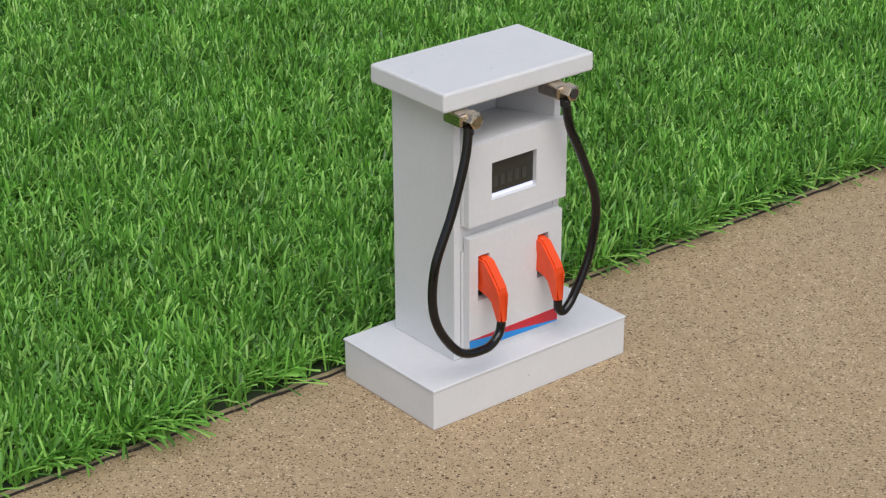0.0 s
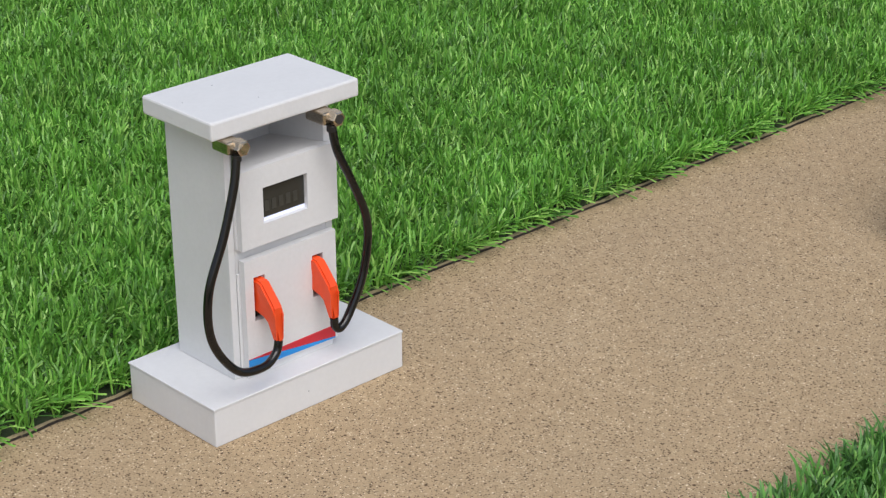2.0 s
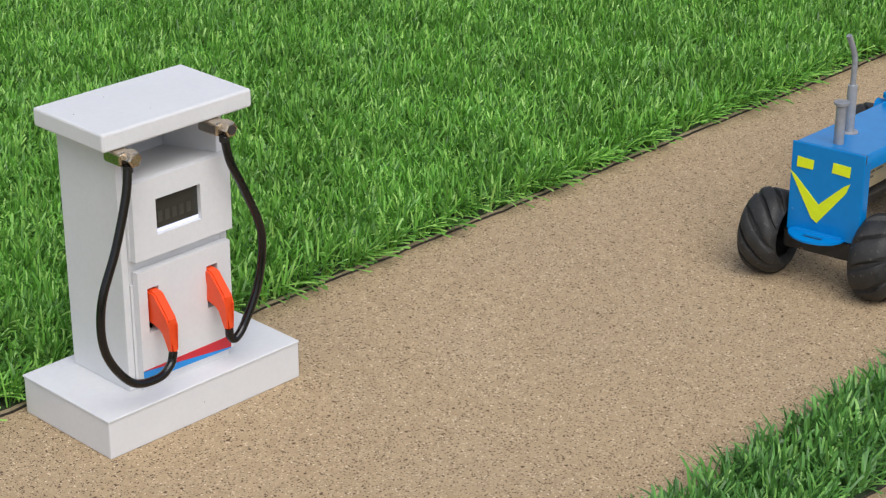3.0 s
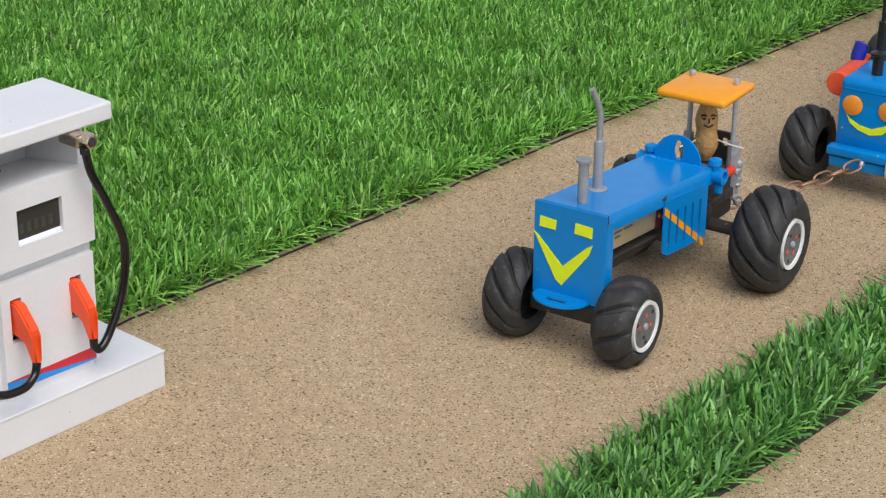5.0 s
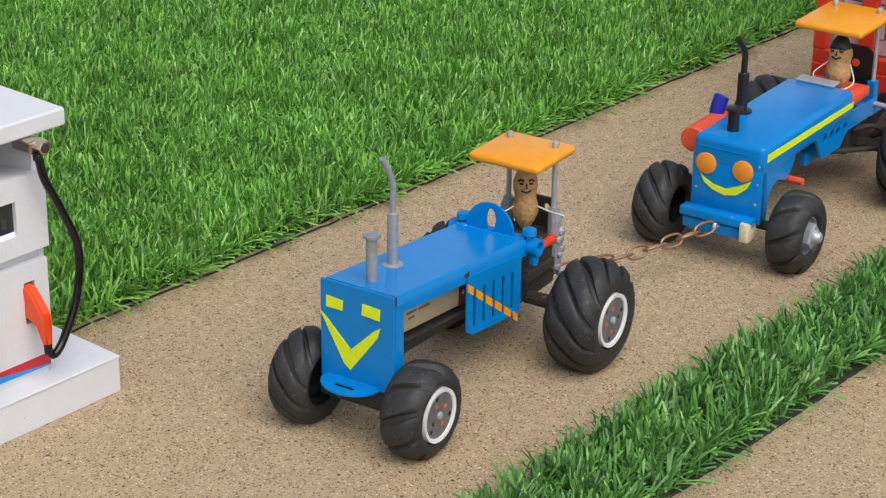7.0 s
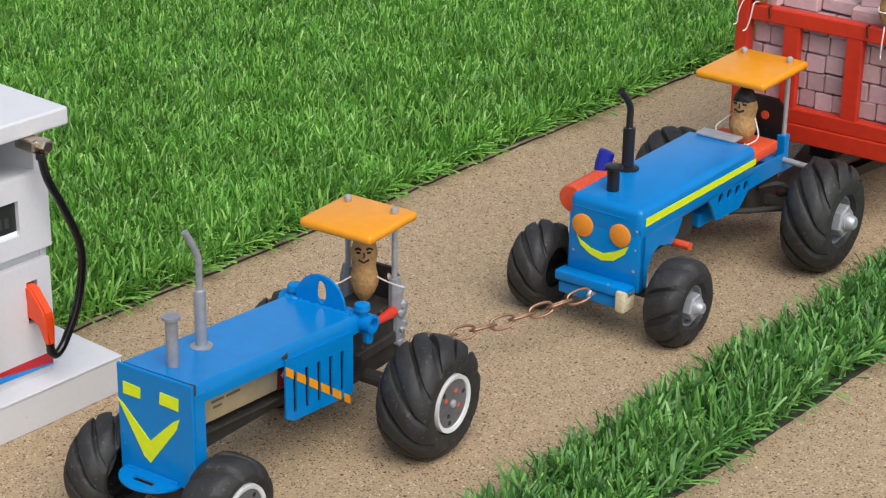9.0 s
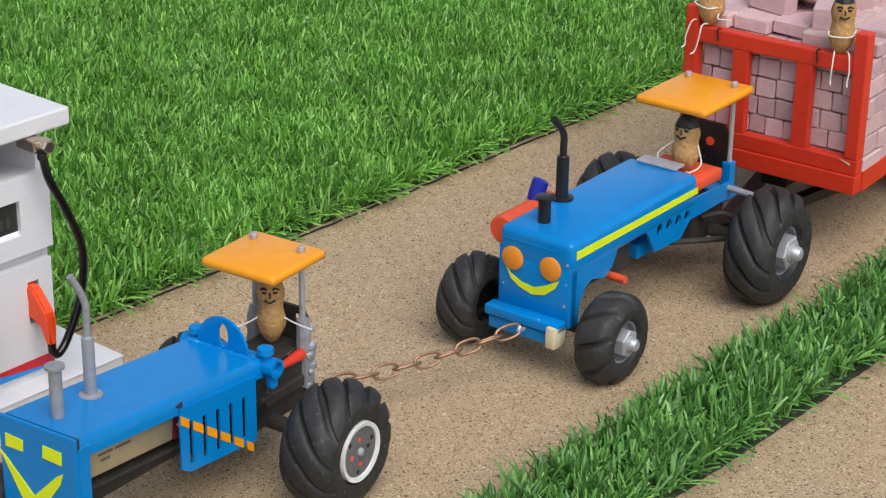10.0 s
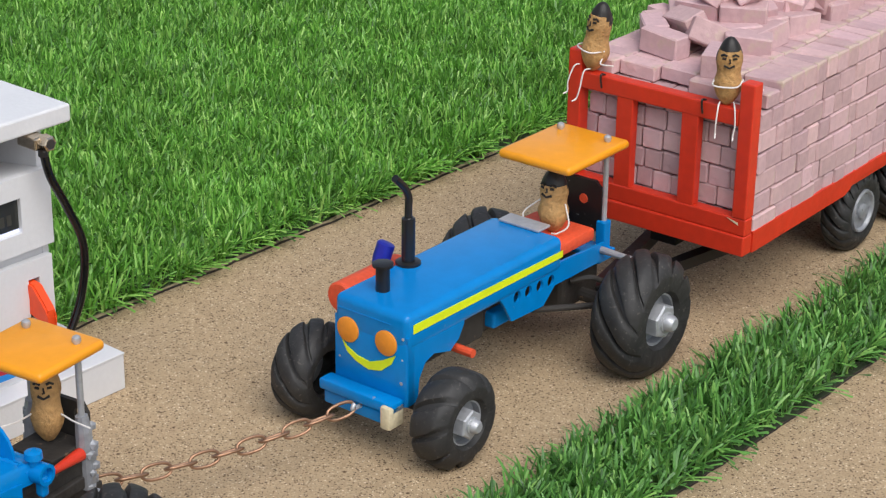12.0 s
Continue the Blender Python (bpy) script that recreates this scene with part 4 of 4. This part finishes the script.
def brick_trailer():
    t = tagged(hull("toy_trailer"), "red painted wooden toy trailer loaded with pink bricks", "toy trailer")
    part("floor", box(B(), TRAILER_L, -0.002, FAR + 0.001, NEAR - 0.001, 0.0680, 0.0765, 0.001), RED, t)
    part("front_sill", box(B(), -0.0120, 0.0010, FAR, NEAR, 0.0650, 0.0812, 0.0012), RED, t)
    part("front_board", box(B(), -0.0110, 0.0, FAR, NEAR, 0.0813, 0.0950, 0.0012), RED, t)
    for y0, y1, top in ((FAR, FAR + 0.0120, 0.1965), (NEAR - 0.0120, NEAR, 0.2010)):
        part("corner_post", box(B(), -0.0120, 0.0006, y0, y1, 0.0950, top, 0.0012), RED, t)
    for y in (-0.0365, 0.0215):
        part("front_post", box(B(), -0.0090, -0.0006, y, y + 0.0145, 0.0945, 0.1675, 0.0008), RED, t)
    part("top_rail", box(B(), -0.0110, 0.0, FAR + 0.0120, NEAR - 0.0120, 0.1665, 0.1800, 0.0012), RED, t)
    for y0, y1 in ((NEAR - 0.0090, NEAR + 0.0008), (FAR - 0.0008, FAR + 0.0090)):
        part("side_rail", slab(B(), [(-0.0125, 0.0650), (-0.1620, 0.0650), (-0.1700, 0.0680), (-0.1790, 0.0740), (-0.3450, 0.0740), (-0.3540, 0.0680), (-0.3620, 0.0650), (TRAILER_L, 0.0650), (TRAILER_L, 0.0820), (-0.0125, 0.0820)], "y", y0, y1), RED, t)
    part("tail_board", box(B(), TRAILER_L - 0.008, TRAILER_L, FAR, NEAR, 0.0640, 0.1600, 0.001), RED, t)
    part("chassis_beam", box(B(), TRAILER_L + 0.02, -0.02, -0.012, 0.012, 0.0480, 0.0678, 0.001), BLACK, t)
    for side in (1, -1):
        part("drawbar", slab(B(), [(0.0700, side * -0.002), (0.0700, side * 0.008), (-0.1500, side * 0.052), (-0.1500, side * 0.042)], "z", 0.0330, 0.0420), BLACK, t, "black steel drawbar")
        part("drawbar_block", box(B(), -0.148, -0.138, min(side * 0.043, side * 0.050), max(side * 0.043, side * 0.050), 0.0421, 0.0679), BLACK, t)
    for x in (-0.2110, -0.3020):
        part("axle", tube(B(), [(x, -0.066, 0.0340), (x, 0.066, 0.0340)], 0.005, 10), CHASSIS, t)
        part("axle_block", box(B(), x - 0.012, x + 0.012, -0.020, 0.020, 0.0300, 0.0478, 0.002), CHASSIS, t)
    ws = []
    for x in (-0.2110, -0.3020):
        for side in (1, -1):
            w = wheel(t, "wheel", x, side * 0.0660, 0.0345, 0.0355, 0.026, 0.0180, 18, "plain")
            ws.append((w, (x, side * 0.0660, 0.0345), 0.0355, 15 * side))
    for x, y in ((0.0008, -0.0500), (0.0008, 0.0400)):
        part("wire_hook", tube(B(), curve_points([(x - 0.004, y, 0.1802), (x + 0.001, y, 0.1818), (x + 0.0016, y, 0.1775), (x + 0.0014, y + 0.001, 0.1710)], 4), 0.0008, 6), BLACK, t)
    part("paint_chip", slab(B(), [(0.0668, 0.0938), (0.0760, 0.0918), (0.0768, 0.0896), (0.0728, 0.0912)], "x", 0.0001, 0.0005), CREAM, t, "bare wood where the paint has chipped")
    return t, ws


def brick_mesh(dx, dy, dz, seed):
    g = random.Random(seed)
    bm = B()
    box(bm, -dx / 2, dx / 2, -dy / 2, dy / 2, -dz / 2, dz / 2, 0.0011, segments=1)
    for v in bm.verts:
        v.co += Vector([g.uniform(-1, 1) * 0.00035 for _ in range(3)])
    me = bpy.data.meshes.new("brick")
    bm.to_mesh(me)
    bm.free()
    me.materials.append(BRICK)
    return me


def brick_load():
    """Stacked courses of small bricks, with a loose heap on top."""
    load = tagged(hull("brick_load"), "small pale pink clay bricks stacked with a loose heap", "brick load")
    g = random.Random(11)
    c = 0.0166
    shapes = {}

    def put(x, y, z, size, turn=(0, 0, 0)):
        key = (*size, g.randrange(3))
        if key not in shapes:
            shapes[key] = brick_mesh(*size, len(shapes))
        ob = new("brick", shapes[key])
        ob.parent = load
        ob.matrix_basis = pose(x, y, z, *turn)
    z0 = 0.0768
    courses = 6
    # front face: ends of bricks
    for k in range(courses):
        z = z0 + c * (k + 0.5)
        y = FAR + 0.0125 - g.uniform(0.0, 0.010)
        while y < NEAR - 0.0135:
            w = g.choice((0.0150, 0.0165, 0.0180, 0.0195, 0.0210))
            w = min(w, NEAR - 0.0120 - y)
            if w > 0.004:
                put(-0.0125 - 0.0160 + g.uniform(-0.0012, 0.0006), y + w / 2, z + g.uniform(-0.0006, 0.0006), (0.0320, round(w - 0.0010, 4), round(c - 0.0008, 4)), (g.uniform(-2, 2), 0, g.uniform(-1.2, 1.2)))
            y += w
    # long sides: stretchers and headers, from the corner post back
    for side in (1, -1):
        for k in range(courses):
            z = z0 + c * (k + 0.5)
            x = -0.0128
            if side < 0 and k < courses - 1:
                continue
            while x > TRAILER_L + 0.02:
                w = g.choice((0.0130, 0.0165, 0.0180, 0.0260, 0.0320, 0.0350))
                y = (NEAR - 0.0068 if side > 0 else FAR + 0.0068) + g.uniform(-0.0008, 0.0008)
                put(x - w / 2, y, z + g.uniform(-0.0004, 0.0004), (round(w - 0.0010, 4), 0.0125, round(c - 0.0009, 4)), (0, g.uniform(-0.5, 0.5), g.uniform(-0.8, 0.8)))
                x -= w
    # top course, a little uneven
    z = z0 + c * courses
    for row in range(5):
        y = -0.0655 + row * 0.0330
        x = -0.0140 - 0.007 * (row % 3)
        while x > TRAILER_L + 0.03:
            w = g.choice((0.0170, 0.0185, 0.0190))
            tall = 0.0115 if row < 3 or x > -0.028 else 0.0165
            put(x - w / 2, y, z + tall / 2 + g.uniform(-0.0004, 0.0010), (round(w - 0.0008, 4), 0.0322, tall), (g.uniform(-1.5, 1.5), g.uniform(-1.5, 1.5), g.uniform(-2, 2)))
            x -= w
    # loose heap
    top = z + 0.0115
    for x, y, dz, tilt, lean, turn in ((-0.056, -0.030, 0.0, 0, 3, 82), (-0.044, 0.024, 0.0, 0, 0, 20), (-0.075, -0.052, 0.001, 4, 0, 40), (-0.084, -0.028, 0.010, 24, -8, 62), (-0.078, -0.002, 0.006, -20, 22, 128)):
        put(x, y, top + 0.0094 + dz, (0.0370, 0.0190, 0.0185), (tilt, lean, turn))
    for k in range(190):
        layer = 0 if k < 80 else 1 if k < 140 else 2 if k < 175 else 3
        x = -0.088 - 0.014 * layer - g.random() * (0.36 - 0.05 * layer)
        y = -0.016 + g.uniform(-0.050, 0.044) * (1 - 0.22 * layer)
        put(x, y, top + 0.0088 + layer * 0.0135 + g.uniform(0, 0.003), (0.0370, 0.0190, 0.0185), (g.uniform(-34, 34) * (0.2 + layer * 0.45), g.uniform(-26, 26) * (0.2 + layer * 0.45), g.uniform(0, 180)))
    bm = B()
    box(bm, TRAILER_L + 0.022, -0.0300, FAR + 0.0040, NEAR - 0.0100, z0, z0 + c * courses - 0.002)
    part("brick_core", bm, BRICK, load)
    return load


# ---- peanut dolls ----
def peanut_doll(label, height, r, hair=0.22, hair_back=True, limbs=(), face=1.0, fat=1.0):
    """A plain peanut with a black painted top and white wire limbs, facing +x; one mesh."""
    bm = B()
    prof = []
    n = 22
    for i in range(n + 1):
        s = 0.5 - 0.5 * math.cos(math.pi * i / n)
        body = math.sin(math.pi * min(max(s, 0.002), 0.998)) ** 0.46
        waist = 1 - 0.20 * math.exp(-((s - 0.50) / 0.13) ** 2) + 0.10 * fat * math.exp(-((s - 0.22) / 0.2) ** 2)
        prof.append((s * height, r * body * waist))
    spin(bm, prof, "z", 22)
    for v in bm.verts:
        a = math.atan2(v.co.y, v.co.x)
        k = 1 + 0.035 * math.cos(7 * a + 9 * v.co.z / height) + 0.05 * noise.noise(v.co * 160)
        v.co.x, v.co.y = v.co.x * k, v.co.y * k
    for f in bm.faces:
        c = f.calc_center_median()
        s = c.z / height
        if s > 1 - hair or (hair_back and s > 0.70 + 0.05 * math.sin(5 * math.atan2(c.y, c.x)) and c.x < 0.1 * r):
            f.material_index = 1
    start = len(bm.faces)

    def mark(line, wid):
        tube(bm, line, wid, 5)

    def skin(y, s):
        k = np.interp(s * height, [p[0] for p in prof], [p[1] for p in prof])
        return (math.sqrt(max(k * k - y * y, 0)) * 1.02, y, s * height)
    if face:
        for sg in (-1, 1):
            mark([skin(sg * r * 0.18, 0.775), skin(sg * r * 0.38, 0.79), skin(sg * r * 0.58, 0.765)], r * 0.085)
            mark([skin(sg * r * 0.24, 0.735), skin(sg * r * 0.48, 0.735)], r * 0.085)
        mark([skin(0, 0.74), skin(r * 0.06, 0.68), skin(-r * 0.06, 0.672)], r * 0.06)
        mark([skin(-r * 0.36, 0.635), skin(0, 0.605), skin(r * 0.36, 0.640)], r * 0.09)
    bm.faces.ensure_lookup_table()
    for f in bm.faces[start:]:
        f.material_index = 1
    start = len(bm.faces)
    for line in limbs:
        tube(bm, curve_points(line, 5), 0.00062, 6)
    bm.faces.ensure_lookup_table()
    for f in bm.faces[start:]:
        f.material_index = 2
    return tagged(part("peanut_doll", bm, [SHELL, HAIR, STRING], None, smooth=True), label, "doll", group="peanut dolls")


# ---- chain ----
def tow_chain(count=11, pitch=0.0172):
    """Oval links, hung in a shallow bow, from the hook of the towed tractor towards the leading one (+x)."""
    ch = tagged(hull("tow_chain"), "brown rusty steel tow chain between two toy tractors", "chain")
    bm = B()
    a, b, r = 0.0072, 0.0042, 0.00115
    ring = []
    for k in range(20):
        w = 2 * math.pi * k / 20
        ring.append(Vector((math.copysign(abs(math.cos(w)) ** 0.8, math.cos(w)) * (a + b) / 1.0 * 0.92, math.copysign(abs(math.sin(w)) ** 0.75, math.sin(w)) * b * 1.15, 0)))
    n = 8
    rows = []
    for k, p in enumerate(ring):
        d = (ring[(k + 1) % 20] - ring[k - 1]).normalized()
        o = Vector((d.y, -d.x, 0))
        rows.append([bm.verts.new(p + o * r * math.cos(q) + Vector((0, 0, r * math.sin(q)))) for q in [2 * math.pi * j / n for j in range(n)]])
    for k in range(20):
        p, q = rows[k], rows[(k + 1) % 20]
        for j in range(n):
            bm.faces.new((p[j], p[(j + 1) % n], q[(j + 1) % n], q[j]))
    link = part("link", bm, COPPER, ch, smooth=True)
    for i in range(count):
        ob = link if i == 0 else new("link", link.data)
        ob.parent = ch
        s = (i + 0.5) / count
        z = -0.006 * math.sin(math.pi * s)
        tilt = 0.006 * math.pi * math.cos(math.pi * s) / (count * pitch)
        ob.matrix_basis = pose((i + 0.5) * pitch, 0, z, 0, math.degrees(math.atan(tilt)), 0) @ pose(0, 0, 0, 25 if i % 2 else 112)
    return ch


lead, lead_wheels = leading_tractor()
towed, towed_wheels = towed_tractor()
trailer, trailer_wheels = brick_trailer()
load = brick_load()
chain = tow_chain()
driver = peanut_doll("brown peanut doll driver on the seat of a toy tractor", 0.0540, 0.0102, 0.06, False, [((0.004, -0.009, 0.020), (0.016, -0.016, 0.021), (0.022, -0.024, 0.021)), ((0.004, 0.009, 0.020), (0.012, 0.018, 0.019), (0.020, 0.028, 0.019))])
mate = peanut_doll("pale peanut doll driver with black hair on an orange seat", 0.0500, 0.0116, 0.22, True, [((0.0, 0.010, 0.024), (0.004, 0.016, 0.010), (0.010, 0.010, 0.004), (0.020, 0.012, 0.008)), ((0.0, -0.010, 0.024), (0.008, -0.020, 0.014), (0.018, -0.014, 0.011))])
LEGS = [((0.006, -0.005, 0.004), (0.013, -0.006, 0.003), (0.016, -0.007, -0.010), (0.015, -0.007, -0.018), (0.019, -0.007, -0.020)), ((0.006, 0.005, 0.004), (0.013, 0.006, 0.003), (0.015, 0.007, -0.010), (0.016, 0.006, -0.019), (0.020, 0.006, -0.021)),
        ((0.0, -0.010, 0.020), (0.010, -0.010, 0.018), (0.011, 0.006, 0.018), (0.0, 0.011, 0.020)), ((0.0, 0.010, 0.014), (0.006, 0.016, 0.012), (0.002, 0.026, 0.014))]
rider_a = peanut_doll("peanut doll with black hair sitting on the trailer's front rail", 0.0560, 0.0108, 0.18, True, LEGS, 1.0, 1.8)
rider_b = peanut_doll("peanut doll with pointed black hair sitting on the trailer's front rail", 0.0530, 0.0108, 0.18, True, LEGS, 1.0, 1.0)


# ---- what moves ----
LEAD = [(0, 0.7720, -0.1757, 189.6), (1.5, 0.6640, -0.1758, 189.6), (2.5, 0.5900, -0.1758, 189.5), (3, 0.5532, -0.1758, 189.4), (4, 0.4820, -0.1762, 188.9), (5, 0.4062, -0.1765, 188.3), (5.5, 0.3622, -0.1768, 188.1), (6, 0.3188, -0.1767, 188.0), (6.5, 0.2744, -0.1763, 188.0),
        (7, 0.2276, -0.1760, 187.8), (8, 0.1388, -0.1730, 187.5), (9, 0.0495, -0.1695, 187.2), (9.5, 0.0048, -0.1692, 187.1), (10, -0.0412, -0.1682, 187.3), (10.5, -0.0892, -0.1682, 187.4), (11, -0.1355, -0.1692, 187.7), (11.5, -0.1828, -0.1697, 188.0), (12, -0.2300, -0.1708, 188.5)]
TOWED = [(0, 1.1920, -0.1770, 188.5), (3, 0.9720, -0.1790, 188.5), (4, 0.9000, -0.1805, 188.5), (5, 0.8245, -0.1832, 188.2), (5.5, 0.7850, -0.1865, 187.9), (6, 0.7432, -0.1893, 187.5), (6.5, 0.6990, -0.1911, 187.0), (7, 0.6548, -0.1918, 186.6), (8, 0.5670, -0.1935, 185.4), (9, 0.4800, -0.1942, 184.1),
         (9.5, 0.4378, -0.1941, 183.7), (10, 0.3952, -0.1930, 183.7), (10.5, 0.3500, -0.1924, 183.3), (11, 0.3065, -0.1920, 182.8), (11.5, 0.2655, -0.1908, 182.7), (12, 0.2220, -0.1880, 182.2)]
TRAILER = [(0, 1.4905, -0.1660, 186.3), (3, 1.2705, -0.1670, 186.3), (5, 1.1225, -0.1690, 186.2), (7, 0.9540, -0.1760, 186.0), (8, 0.8715, -0.1860, 185.8), (9, 0.7869, -0.1921, 185.5), (9.5, 0.7432, -0.1938, 185.25), (10, 0.7018, -0.1946, 185.0), (10.5, 0.6603, -0.1958, 184.65), (11, 0.6193, -0.1965, 184.2), (11.5, 0.5775, -0.1968, 183.55), (12, 0.5327, -0.1980, 182.7)]
TIMES = [k * 0.25 for k in range(49)]


def at(rows, t):
    """The pose of a vehicle on the ground, eased through its rows."""
    ts = [r[0] for r in rows]
    out = []
    for c in (1, 2, 3):
        v = [r[c] for r in rows]
        m = [(v[min(i + 1, len(v) - 1)] - v[max(i - 1, 0)]) / (ts[min(i + 1, len(v) - 1)] - ts[max(i - 1, 0)]) for i in range(len(v))]
        i = min(max(sum(q <= t for q in ts) - 1, 0), len(ts) - 2)
        h = ts[i + 1] - ts[i]
        s = (t - ts[i]) / h
        out.append(v[i] * (2 * s ** 3 - 3 * s * s + 1) + h * m[i] * (s ** 3 - 2 * s * s + s) + v[i + 1] * (3 * s * s - 2 * s ** 3) + h * m[i + 1] * (s ** 3 - s * s))
    return out


def drive(rows, t, local=Matrix()):
    x, y, yaw = at(rows, t)
    return pose(x, y, 0, 0, 0, yaw) @ local


def motions():
    for thing, wheels, rows in ((lead, lead_wheels, LEAD), (towed, towed_wheels, TOWED), (trailer, trailer_wheels, TRAILER)):
        walk(thing, [(t, drive(rows, t)) for t in TIMES])
        x0 = at(rows, 0)[0]
        for w, (x, y, z), r, phase in wheels:
            walk(w, [(t, pose(x, y, z, 0, phase + math.degrees((x0 - at(rows, t)[0]) / r), 0)) for t in TIMES])
    for thing, rows, local in ((load, TRAILER, Matrix()), (driver, LEAD, pose(-0.2230, -0.001, 0.0800, 0, 0, 34)), (mate, TOWED, pose(-0.2010, 0.006, 0.0955, 0, 0, 2)),
                               (rider_a, TRAILER, pose(-0.006, -0.0640, 0.1800, -6, -4, -18)), (rider_b, TRAILER, pose(-0.006, 0.0560, 0.1795, 0, 3, 30))):
        walk(thing, [(t, drive(rows, t, local)) for t in TIMES])
    rows = []
    for t in TIMES:
        hook = drive(TOWED, t) @ Vector((0.0190, 0.0, 0.0375))
        tail = drive(LEAD, t) @ Vector((-0.2480, 0.004, 0.0370))
        d = tail - hook
        rows.append((t, pose(*hook, 0, -math.degrees(math.asin(d.z / d.length)), math.degrees(math.atan2(d.y, d.x)))))
    walk(chain, rows)


motions()
